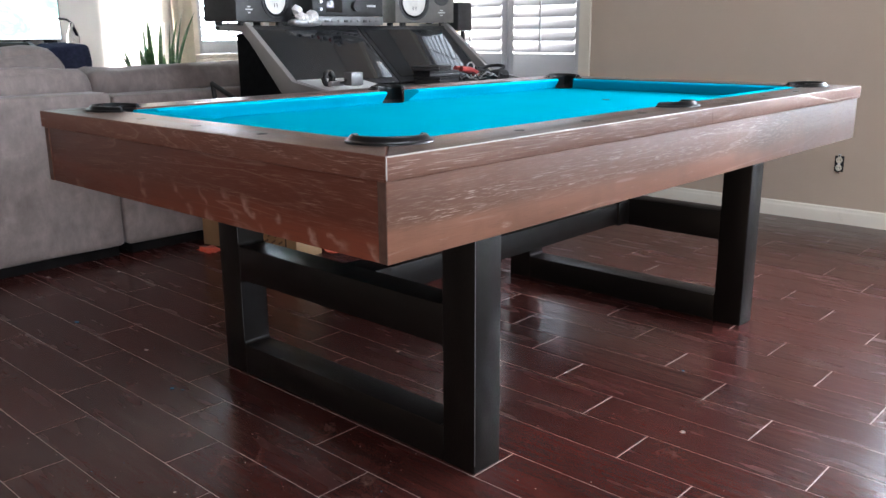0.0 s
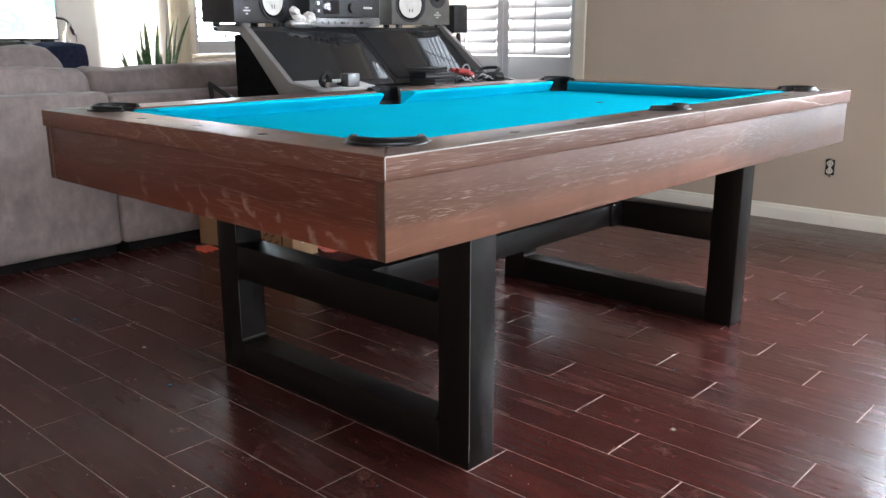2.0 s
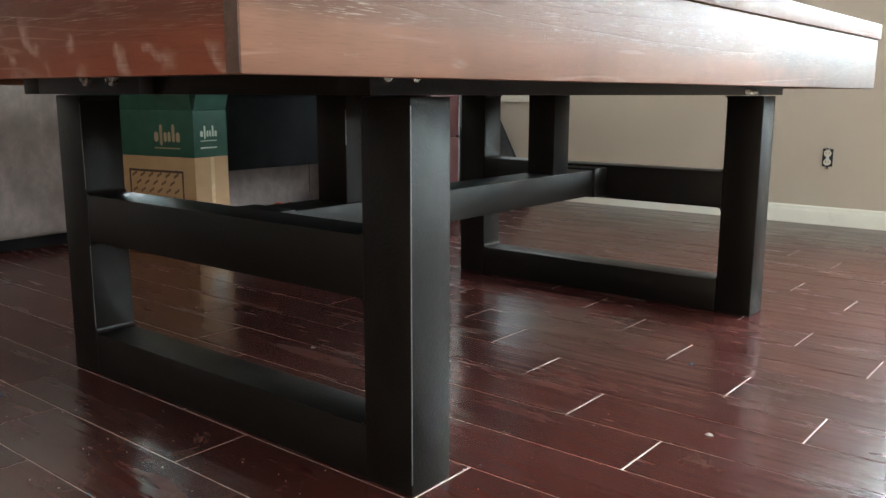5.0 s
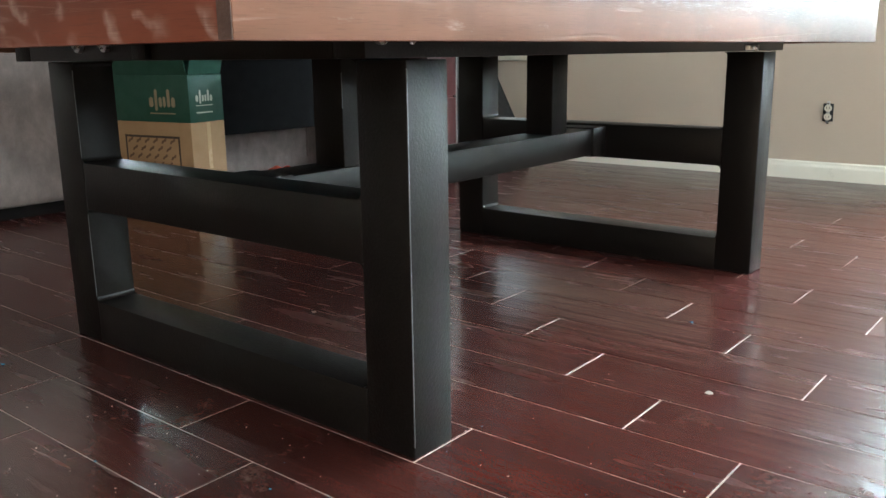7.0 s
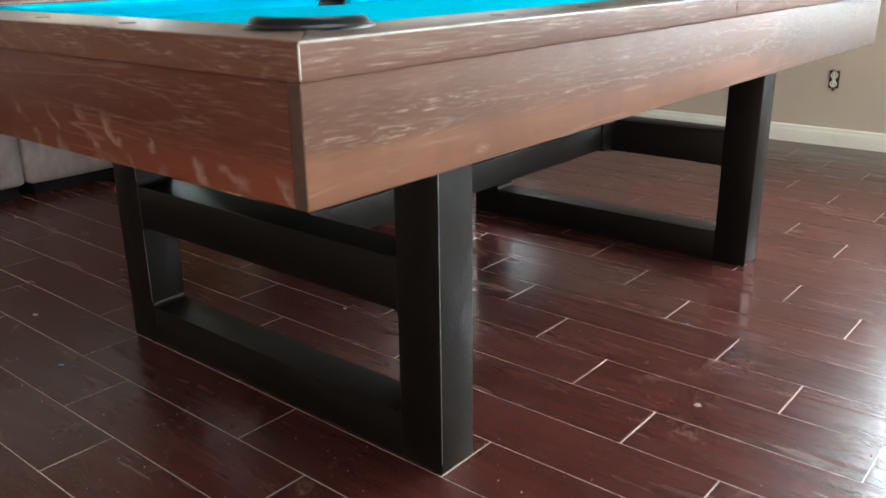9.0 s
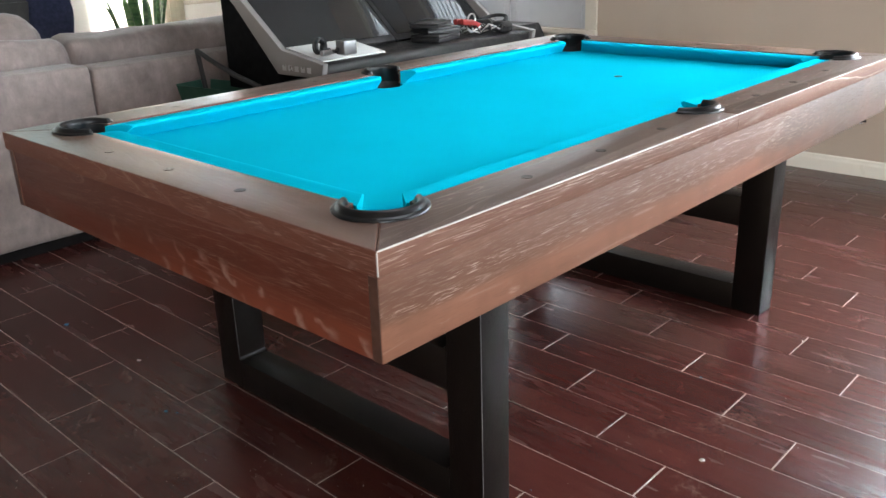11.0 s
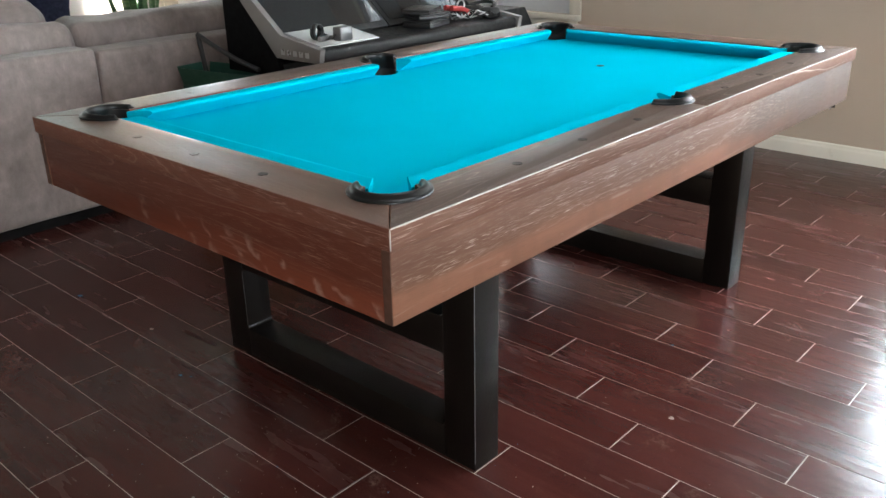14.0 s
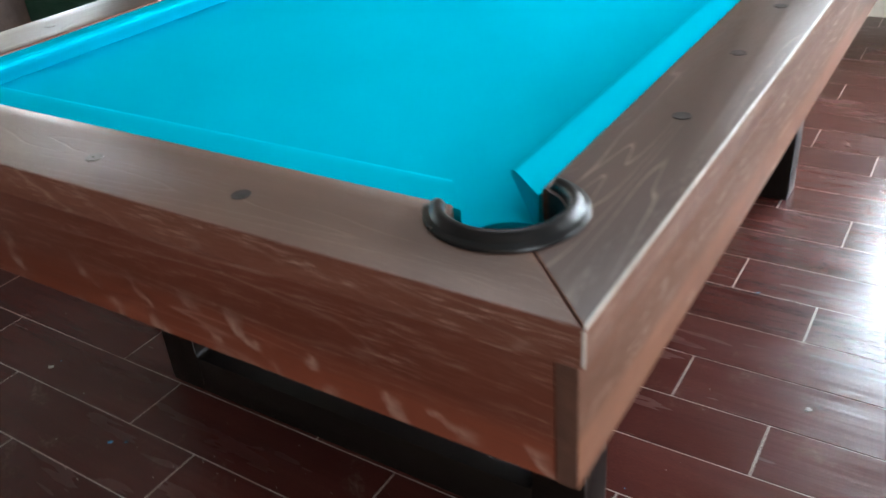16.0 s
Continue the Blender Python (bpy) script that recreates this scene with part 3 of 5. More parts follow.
def shutter_window(name, hole, wall_axis, inner, depth_sign, panels, tilt, label, bot=0.11):
    """Casing, two-sided shutter panels with louvres, and panes, set in an opening."""
    a0, a1, z0, z1 = hole

    def P(a, d, z):
        return (a, inner + depth_sign * d, z) if wall_axis == "x" else (inner + depth_sign * d, a, z)

    def bx(bm, a_lo, a_hi, d_lo, d_hi, zl, zh, bev=0.002):
        p, q = P(a_lo, d_lo, zl), P(a_hi, d_hi, zh)
        return box(bm, [min(x, y) for x, y in zip(p, q)], [max(x, y) for x, y in zip(p, q)], bev)
    w = thing(name, P((a0 + a1) / 2, 0, z0), label, "window", kind="structure")
    c = 0.075
    for nm, q in (("casing", (a0 - c, a0 + 0.006, -0.018, 0.0, z0 - 0.0, z1 + c)), ("casing", (a1 - 0.006, a1 + c, -0.018, 0.0, z0 - 0.0, z1 + c)),
                  ("casing", (a0 + 0.006, a1 - 0.006, -0.018, 0.0, z1 - 0.006, z1 + c)), ("window_sill", (a0 - c, a1 + c, -0.030, 0.05, z0 - 0.035, z0 - 0.0005)), ("apron", (a0 - c * 0.7, a1 + c * 0.7, -0.016, -0.0005, z0 - 0.085, z0 - 0.036))):
        part(nm, bx(bmesh.new(), *q, bev=0.004), CURTRIM, w)
    part("pane", bx(bmesh.new(), a0, a1, 0.12, 0.126, z0, z1, 0), GLASS, w, "clear window glass").visible_shadow = False
    wd = (a1 - a0) / panels
    st, top, dep = 0.048, 0.10, 0.028
    for k in range(panels):
        s0, s1 = a0 + k * wd + 0.003, a0 + (k + 1) * wd - 0.003
        bm = bmesh.new()
        bx(bm, s0, s0 + st, 0.012, 0.012 + dep, z0 + 0.002, z1 - 0.008, 0.003)
        bx(bm, s1 - st, s1, 0.012, 0.012 + dep, z0 + 0.002, z1 - 0.008, 0.003)
        bx(bm, s0 + st, s1 - st, 0.0125, 0.0115 + dep, z0 + 0.002, z0 + bot, 0.003)
        bx(bm, s0 + st, s1 - st, 0.0125, 0.0115 + dep, z1 - top, z1 - 0.008, 0.003)
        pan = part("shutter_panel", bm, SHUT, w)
        n = int((z1 - top - z0 - bot) / 0.0735)
        pitch = (z1 - top - z0 - bot) / n
        for i in range(n):
            zc = z0 + bot + pitch * (i + 0.5)
            ca, sa = math.cos(radians(tilt)), math.sin(radians(tilt))
            prof = []
            for t in range(12):
                ang = 2 * math.pi * t / 12
                u, v = 0.041 * math.cos(ang), 0.0055 * math.sin(ang)
                prof.append((u * ca - v * sa, u * sa + v * ca))
            d0 = inner + depth_sign * (0.012 + dep / 2)
            pts = [(d0 + depth_sign * u, zc + v) for u, v in prof]
            bm = bmesh.new()
            prism(bm, pts, s0 + st + 0.003, s1 - st - 0.003, wall_axis)
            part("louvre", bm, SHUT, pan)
        mid = (s0 + s1) / 2
        bm = bx(bmesh.new(), mid - 0.006, mid + 0.006, -0.034, -0.022, z0 + bot + 0.02, z1 - top - 0.03, 0.002)
        part("tilt_rod", bm, SHUT, pan)
    return w


shutter_window("window_1", WIN1, "x", YN, 1, 2, 46, "white plantation shutters with open louvres in a cream casing", 0.21)
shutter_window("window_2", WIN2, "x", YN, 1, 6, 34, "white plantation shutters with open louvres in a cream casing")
shutter_window("window_3", WINW, "y", XW, -1, 1, 24, "narrow white shuttered window beside a cream curtain")

# unseen block added outside so that no sun enters window 2
structure("north_sun_block", boxed((3.75, 4.6, -0.2), (3.95, 6.7, 5.2)), PAINT_W, "unseen plain block added outside to shut out the sun", "wall")

# two unseen windows added in the east wall
for nm, (a0, a1, z0, z1), label in (("window_4", WINE, "unseen wide white-framed window added for soft daylight"), ("window_5", WINSE, "unseen white-framed window added for soft daylight")):
    pw = thing(nm, (XE, a0, z0), label, "window", kind="structure")
    for a in (a0, (a0 + a1) / 2 - 0.03, a1 - 0.06):
        part("frame_post", boxed((XE + 0.10, a, z0), (XE + 0.15, a + 0.06, z1), 0.004), WHITE, pw)
    for a, b in ((a0 + 0.06, (a0 + a1) / 2 - 0.03), ((a0 + a1) / 2 + 0.03, a1 - 0.06)):
        part("frame_head", boxed((XE + 0.10, a, z1 - 0.06), (XE + 0.15, b, z1), 0.004), WHITE, pw)
        part("frame_sill", boxed((XE + 0.10, a, z0), (XE + 0.15, b, z0 + 0.05), 0.004), WHITE, pw)

# blue masking tape on the wall beside the shutters
tape = part("masking_tape", boxed((-3.425, YN - 0.0016, 0.7), (-3.400, YN - 0.0004, 2.3)), BLUE)
tagged(tape, "strip of blue masking tape stuck on the wall", "tape")

# wall socket without its cover plate
sock = thing("wall_outlet", (-0.492, YN, 0.313), "uncovered duplex wall outlet, white sockets in a black box", "outlet")
part("box", boxed((-0.515, YN - 0.004, 0.272), (-0.469, YN - 0.0006, 0.354), 0.0015), LINER, sock)
for zc in (0.293, 0.333):
    bm = bmesh.new()
    disc(bm, (-0.492, YN - 0.006, zc), 0.0160, 0.008, "y", 20)
    rec = part("socket", bm, CURTRIM, sock)
    for dx in (-0.0065, 0.0065):
        part("slot", boxed((-0.492 + dx - 0.0012, YN - 0.0108, zc - 0.003), (-0.492 + dx + 0.0012, YN - 0.0101, zc + 0.006)), LINER, rec)
part("strap", boxed((-0.499, YN - 0.0065, 0.262), (-0.485, YN - 0.0045, 0.364), 0.0005), STEEL, sock)

# ---------------------------------------------------------------- pool table
W, L, H = 1.312, 2.292, 0.800
EDGE, NOSE, BED, CAP = 0.133, 0.1875, 0.757, 0.758
CC, SU, PR = 0.142, 0.122, 0.058
table = thing("pool_table", (-W / 2, L / 2, 0), "brown limed oak pool table with cyan cloth and black metal legs", "pool table")


def corner(ex, sy):
    """Maps (distance from the long edge, distance from the short edge) to the floor plan."""
    return lambda u, v: (-u if ex else -W + u, v if sy else L - v)


def rail_cap(outline, side, top, glint_x, label):
    """A rail cap with greyer top tones and the window's highlight coloured onto its outer arris."""
    ob = part("rail", prism(bmesh.new(), outline, CAP, H, "z", 0.0022), side, table, label)
    ob.data.materials.append(top)
    ob.data.materials.append(PALE_EDGE)
    off = ORIGIN[table]
    for p in ob.data.polygons:
        if p.normal.z > 0.98:
            p.material_index = 1
        elif glint_x is not None and p.normal.z > 0.1 and abs(p.center.x + off.x - glint_x) < 0.004:
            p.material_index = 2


a_edge = math.degrees(math.acos((EDGE - CC) / PR))
s_edge = math.degrees(math.acos((EDGE - SU) / PR))
for ex in (True, False):
    for sy in (True, False):
        f = corner(ex, sy)
        pts = [(0.0, 0.0), (0.0, L / 2 - 0.0004)]
        pts += arc(SU, L / 2 - 0.0004, PR, 180, 360 - s_edge, 8)
        pts += arc(CC, CC, PR, a_edge, 224.6, 10)
        rail_cap([f(*p) for p in pts], RAIL_Y if sy else RAIL_Y2, TOP_Y, 0.0 if ex else -W, "long oak rail cap with limed grain")
for sy in (True, False):
    f = corner(True, sy)
    right = arc(CC, CC, PR, 225.4, 360 + a_edge - 90 - 2 * (a_edge - 90), 10)
    pts = [(0.0012, 0.0)] + right + [(W - u, v) for u, v in right[::-1]] + [(W - 0.0012, 0.0)]
    rail_cap([f(*p) for p in pts], RAIL_X, TOP_X, None, "short oak rail cap with limed grain")

# rubber cushions under the cloth
PROF = [(EDGE, 0.7962), (0.146, 0.7970), (0.166, 0.7988), (0.175, 0.7993), (0.1815, 0.7985), (0.1860, 0.7960), (NOSE, 0.7925), (0.1855, 0.7890), (0.172, 0.7790), (0.153, 0.7640), (0.148, 0.7575), (EDGE, 0.7575)]


def cushion_rail(f, s0, k0, s1, k1, swap):
    bm = bmesh.new()
    rings = []
    n = 10
    for i in range(n + 1):
        ring = []
        for d, z in PROF:
            a = s0 + (d - EDGE) * k0
            b = s1 - (d - EDGE) * k1
            s = a + (b - a) * i / n
            x, y = f(d, s) if not swap else f(s, d)
            ring.append(bm.verts.new((x, y, z)))
        rings.append(ring)
    m = len(PROF)
    for r0, r1 in zip(rings, rings[1:]):
        for j in range(m):
            bm.faces.new((r0[j], r0[(j + 1) % m], r1[(j + 1) % m], r1[j]))
    bm.faces.new(rings[0])
    bm.faces.new(rings[-1][::-1])
    return part("cushion", bm, FELT, table)


c0 = CC + PR * math.sin(radians(a_edge)) - 0.009
s0 = L / 2 - PR * math.sin(radians(s_edge))
for ex in (True, False):
    for sy in (True, False):
        cushion_rail(corner(ex, sy), c0, 0.80, s0, 0.35, False)
for sy in (True, False):
    cushion_rail(corner(True, sy), c0, 0.80, W - c0, 0.80, True)

# cloth-covered slate with the pocket cut-outs
quarter = arc(CC, CC, PR - 0.002, 0 - (a_edge - 90) + 0, a_edge, 10)
side = arc(SU, L / 2, PR - 0.002, -s_edge, s_edge, 12)
ring = [(-u, v) for u, v in quarter] + [(-u, v) for u, v in side] + [(-u, L - v) for u, v in quarter[::-1]] + [(-W + u, L - v) for u, v in quarter] + [(-W + u, L - (v)) for u, v in side] + [(-W + u, v) for u, v in quarter[::-1]]
part("slate_bed", prism(bmesh.new(), ring, 0.732, BED, "z"), FELT, table, "cyan cloth over the slate bed")
bm = bmesh.new()
disc(bm, (-W / 2, 1.685, BED + 0.0006), 0.013, 0.0012, "z", 20)
part("foot_spot", bm, DOT, table)

# pockets: cup, back wall and raised collar
COL = [(0.0562, 0.762), (0.054, 0.79), (0.0532, 0.8023), (0.054, 0.8088), (0.0562, 0.8132), (0.0598, 0.8153), (0.064, 0.8143), (0.0675, 0.8112), (0.0698, 0.8068), (0.0712, 0.8056), (0.0762, 0.8047), (0.0775, 0.8035), (0.0778, 0.8003), (0.0582, 0.8003), (0.0575, 0.762)]


def pocket(cx, cy, mid_angle, half, flare=0.0):
    bm = bmesh.new()
    seg = 28
    rows = []
    for r, z in ((0.054, 0.650), (0.0565, 0.7565)):
        rows.append([bm.verts.new((cx + r * math.cos(2 * math.pi * k / seg), cy + r * math.sin(2 * math.pi * k / seg), z)) for k in range(seg)])
    bm.faces.new(rows[0])
    for k in range(seg):
        bm.faces.new((rows[0][k], rows[0][(k + 1) % seg], rows[1][(k + 1) % seg], rows[1][k]))
    n = 18
    span = half - 3
    strip = []
    for i in range(n + 1):
        a = radians(mid_angle - span + 2 * span * i / n)
        strip.append([bm.verts.new((cx + r * math.cos(a), cy + r * math.sin(a), z)) for r, z in ((0.0565, 0.74), (0.0565, 0.7995), (0.0577, 0.7995), (0.0577, 0.74))])
    for p, q in zip(strip, strip[1:]):
        for j in range(4):
            bm.faces.new((p[j], p[(j + 1) % 4], q[(j + 1) % 4], q[j]))
    bm.faces.new(strip[0])
    bm.faces.new(strip[-1][::-1])
    cup = part("pocket", bm, LINER, table)
    bm = bmesh.new()
    n = 64
    rings = []
    for i in range(n + 1):
        t = -1 + 2 * i / n
        a = radians(mid_angle + half * t)
        e = math.sqrt(max(0.0, 1 - max(0.0, (abs(t) - 0.97) / 0.03) ** 2)) * 0.9 + 0.1
        e *= 1 - 0.25 * t * t
        ringv = []
        for r, z in COL:
            zz = z if z < 0.8004 else 0.8003 + (z - 0.8003) * e
            r = r if r < 0.0600 else 0.0600 + (r - 0.0600) * (0.55 + 0.45 * e)
            r += flare * t * t
            ringv.append(bm.verts.new((cx + r * math.cos(a), cy + r * math.sin(a), zz)))
        rings.append(ringv)
    m = len(COL)
    for p, q in zip(rings, rings[1:]):
        for j in range(m):
            bm.faces.new((p[j], p[(j + 1) % m], q[(j + 1) % m], q[j]))
    bm.faces.new(rings[0])
    bm.faces.new(rings[-1][::-1])
    smooth(part("collar", bm, RUBBER, cup, "glossy black moulded pocket collar").data, 75)


for ex in (True, False):
    for sy in (True, False):
        x, y = corner(ex, sy)(CC, CC)
        pocket(x, y, math.degrees(math.atan2(-1 if sy else 1, 1 if ex else -1)), 121, 0.009)
    x, y = corner(ex, True)(SU, L / 2)
    pocket(x, y, 0 if ex else 180, 92)

# sights let into the rails
for ex in (True, False):
    for k in (1, 2, 3, 5, 6, 7):
        x, y = corner(ex, True)(0.066, 0.190 + 0.239 * k)
        part("sight", disc(bmesh.new(), (x, y, H + 0.0002), 0.0108, 0.0010, "z", 20), DOT if ex else DOT_FAINT, table)
for sy in (True, False):
    for k in (1, 2, 3):
        x, y = corner(True, sy)(0.178 + 0.239 * k, 0.061)
        part("sight", disc(bmesh.new(), (x, y, H + 0.0002), 0.0108, 0.0010, "z", 20), DOT if sy and k == 1 else DOT_FAINT, table)

# cabinet boards under the rails; the long ones run past the short ones
AZ = 0.618
for x0 in (-0.028, -W + 0.006):
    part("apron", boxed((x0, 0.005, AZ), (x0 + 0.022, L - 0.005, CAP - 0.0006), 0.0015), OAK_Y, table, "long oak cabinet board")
    for y0 in (0.0042, L - 0.0054):
        part("apron_end", boxed((x0 + 0.0012, y0, AZ + 0.001), (x0 + 0.0208, y0 + 0.0012, CAP - 0.002)), OAK_END, table)
for y0 in (0.006, L - 0.028):
    part("apron", boxed((-W + 0.0284, y0, AZ), (-0.0284, y0 + 0.022, CAP - 0.0006), 0.0015), OAK_X, table, "short oak cabinet board")
part("worn_corner", boxed((-0.0022, -0.0004, CAP + 0.003), (0.0004, 0.0018, H - 0.003), 0.0006), PALE_EDGE, table, "pale worn sliver on the mitred corner")

# black underframe
SX0, SX1, SY0, SY1 = -W + 0.172, -0.172, 0.338, L - 0.300
ZU = 0.599
for x0 in (SX0, SX1 - 0.06):
    part("frame_beam", boxed((x0, SY0, ZU), (x0 + 0.06, SY1, 0.731), 0.002), BLACK, table)
for y0 in (SY0, SY1 - 0.06):
    part("frame_beam", boxed((SX0 + 0.0604, y0, ZU), (SX1 - 0.0604, y0 + 0.06, 0.731), 0.002), BLACK, table)
for y0 in (0.95, 1.28):
    part("frame_beam", boxed((SX0 + 0.0604, y0, ZU + 0.002), (SX1 - 0.0604, y0 + 0.06, 0.731), 0.002), BLACK, table)
part("bracket", boxed((-0.70, SY0 - 0.012, 0.600), (-0.66, SY0 - 0.0004, 0.640), 0.001), BLACK, table)
for x in (-0.885, -0.795):
    bm = disc(bmesh.new(), (x, SY0 - 0.004, 0.626), 0.0125, 0.008, "y", 18)
    disc(bm, (x, SY0 - 0.011, 0.626), 0.007, 0.007, "y", 6)
    part("bolt", bm, STEEL, table)
for y in (0.365, 0.422):
    bm = disc(bmesh.new(), (SX1 + 0.004, y, 0.627), 0.0105, 0.008, "x", 18)
    disc(bm, (SX1 + 0.011, y, 0.627), 0.006, 0.007, "x", 6)
    part("bolt", bm, STEEL, table)
part("bracket", boxed((SX1 - 0.05, 1.70, 0.601), (SX1 + 0.012, 1.765, 0.613), 0.001), STEEL, table)

PW, FD = 0.098, 0.090
for y0, LX0, LX1, PW in ((0.420, -1.178, -0.174, 0.098), (1.800, -1.163, -0.157, 0.099)):
    y1 = y0 + FD
    leg = part("leg_frame", boxed((LX1 - PW, y0, 0.0), (LX1, y1, ZU - 0.002), 0.0025), BLACK, table, "black metal rectangular leg frame")
    part("post", boxed((LX0, y0, 0.0), (LX0 + PW, y1, ZU - 0.002), 0.0025), BLACK, leg)
    part("bottom_rail", boxed((LX0 + PW + 0.0004, y0, 0.0), (LX1 - PW - 0.0004, y1, 0.091), 0.0025), BLACK, leg)
    part("middle_rail", boxed((LX0 + PW + 0.0004, y0 + 0.0005, 0.293), (LX1 - PW - 0.0004, y1 - 0.0005, 0.392), 0.0025), BLACK, leg)
FIL = 0.010
for y0, xa, xb in ((0.420, -1.178 + 0.098, -0.174 - 0.098), (1.800, -1.163 + 0.099, -0.157 - 0.099)):
    for za, zb in ((0.091, 0.293), (0.392, ZU - 0.002)):
        for x, sx in ((xa, 1), (xb, -1)):
            for z, sz in ((za, 1), (zb, -1)):
                bend = [(x - sx * 0.0004, z - sz * 0.0004), (x + sx * FIL, z - sz * 0.0004)] + [(x + sx * FIL * (1 - math.sin(a)), z + sz * FIL * (1 - math.cos(a))) for a in (0.0, 0.4, 0.8, 1.2, math.pi / 2)] + [(x - sx * 0.0004, z + sz * FIL)]
                part("weld_fillet", prism(bmesh.new(), bend, y0 + 0.0012, y0 + FD - 0.0012, "y"), BLACK, table)
# bright strips paint in the highlight along the rubbed leg arrises
for z0, z1 in ((0.103, 0.283), (0.402, 0.580)):
    part("edge_line", boxed((-1.0806, 0.4195, z0), (-1.0794, 0.4208, z1), 0.0003), RACKM, table, "thin bright line along the arris of the leg")
part("edge_line", boxed((-1.178 + 0.110, 0.4196, 0.0904), (-0.284, 0.4206, 0.0914), 0.0003), BLACK, table)
part("edge_line", boxed((-0.1752, 0.4194, 0.02), (-0.1734, 0.4212, 0.585), 0.0005), RACKM, table, "thin bright line along the arris of the leg")
part("stretcher", boxed((-0.722, 0.5105, 0.306), (-0.615, 1.7995, 0.381), 0.0025), BLACK, table)
for y0 in (0.5110, 1.727):
    part("sleeve", boxed((-0.729, y0, 0.301), (-0.608, y0 + 0.072, 0.3855), 0.002), BLACK, table)
for y0 in (0.725, 1.510):
    part("prop", boxed((-0.700, y0, 0.3815), (-0.6155, y0 + 0.077, ZU + 0.003), 0.002), BLACK, table)
part("edge_line", boxed((-0.6162, 0.7242, 0.50), (-0.6148, 0.7258, 0.57), 0.0004), RACKM, table)

# ---------------------------------------------------------------- sofa
sofa = thing("sofa_section", (-3.10, 0.30, 0), "taupe velour sofa section seen from behind, low dark base", "sofa", "sectional sofa")
part("back", cushion(bmesh.new(), (-2.86, -1.10, 0.05), (-2.672, 0.862, 0.742), 0.022, 0.006, 0.004, 14, 1.0), SOFA, sofa)
part("seat", cushion(bmesh.new(), (-3.62, -1.08, 0.05), (-2.87, 0.860, 0.44), 0.05, 0.01, 0.004, 10, 2.0), SOFA, sofa)
part("plinth", boxed((-3.58, -1.05, 0.0), (-2.70, 0.84, 0.049), 0.004), SOFA_DARK, sofa)
sofa2 = thing("sofa_section", (-3.10, 1.70, 0), "taupe velour sofa section standing behind the studio desk", "sofa", "sectional sofa")
part("back", cushion(bmesh.new(), (-2.86, 0.870, 0.05), (-2.672, 2.80, 0.728), 0.022, 0.006, 0.004, 14, 5.0), SOFA, sofa2)
part("seat", cushion(bmesh.new(), (-3.62, 0.872, 0.05), (-2.87, 2.78, 0.44), 0.05, 0.01, 0.004, 10, 6.0), SOFA, sofa2)
part("plinth", boxed((-3.58, 0.90, 0.0), (-2.70, 2.77, 0.049), 0.004), SOFA_DARK, sofa2)
part("piping", tube(bmesh.new(), [(-2.6695, 2.462, 0.10), (-2.6685, 2.462, 0.40), (-2.6695, 2.462, 0.70)], 0.006, 8), SOFA, sofa2)
pad = part("foot_pad", boxed((-2.50, 1.60, 0.062), (-2.16, 2.40, 0.084), 0.006), PLASTIC)
tagged(pad, "flat black pad lying on the orange cloth", "pad")


def loose_cushion(name, lo, hi, r, bulge, wob, seed, label, sag=0.0):
    ob = part(name, cushion(bmesh.new(), lo, hi, r, bulge, wob, 14, seed, sag), SOFA)
    return tagged(ob, label, "cushion", "sofa cushions")


loose_cushion("back_cushion", (-3.05, -0.10, 0.44), (-2.865, 0.875, 0.850), 0.06, 0.02, 0.02, 3.0, "plump taupe velour back cushion on the sofa", 0.03)
loose_cushion("back_cushion", (-3.13, 0.89, 0.44), (-2.885, 2.30, 0.850), 0.05, 0.012, 0.018, 8.0, "long taupe velour back cushion slumped on the sofa", 0.03)
loose_cushion("pillow", (-3.28, 0.22, 0.70), (-3.06, 0.86, 0.935), 0.10, 0.02, 0.02, 12.0, "rolled taupe pillow lying on the sofa back", 0.02)
loose_cushion("pillow", (-3.35, 1.95, 0.56), (-3.12, 2.25, 0.93), 0.09, 0.02, 0.02, 15.0, "small grey-taupe pillow on the sofa", 0.02)

# ---------------------------------------------------------------- studio desk
DY0, DY1 = 1.375, 2.745
desk = thing("studio_desk", (-2.2, 2.0, 0), "black studio desk with angled grey side panels and padded edge", "desk")
SIDE = [(-1.785, 0.750), (-1.800, 0.690), (-2.08, 0.690), (-2.345, 0.955), (-2.40, 1.000), (-2.575, 1.004), (-2.585, 1.040), (-2.375, 1.040), (-2.335, 1.010), (-2.045, 0.785)]
for y0 in (DY0, DY1 - 0.028):
    sd = part("side_panel", prism(bmesh.new(), SIDE, y0, y0 + 0.028, "y", 0.003), DESK_GREY, desk, "satin grey angled side panel")
    if y0 == DY0:
        for k in range(5):
            x = -2.045 + 0.040 * k
            part("name_bar", boxed((x, y0 - 0.0012, 0.708), (x + 0.024, y0 - 0.0002, 0.730)), SILVER, sd)
part("worktop", boxed((-2.10, DY0 + 0.029, 0.690), (-1.80, DY1 - 0.029, 0.745), 0.014, 3), DESK_BLACK, desk, "black padded wrist edge and worktop")
part("shelf", boxed((-2.66, DY0 + 0.029, 1.006), (-2.385, DY1 - 0.029, 1.0268), 0.003), DESK_BLACK, desk)

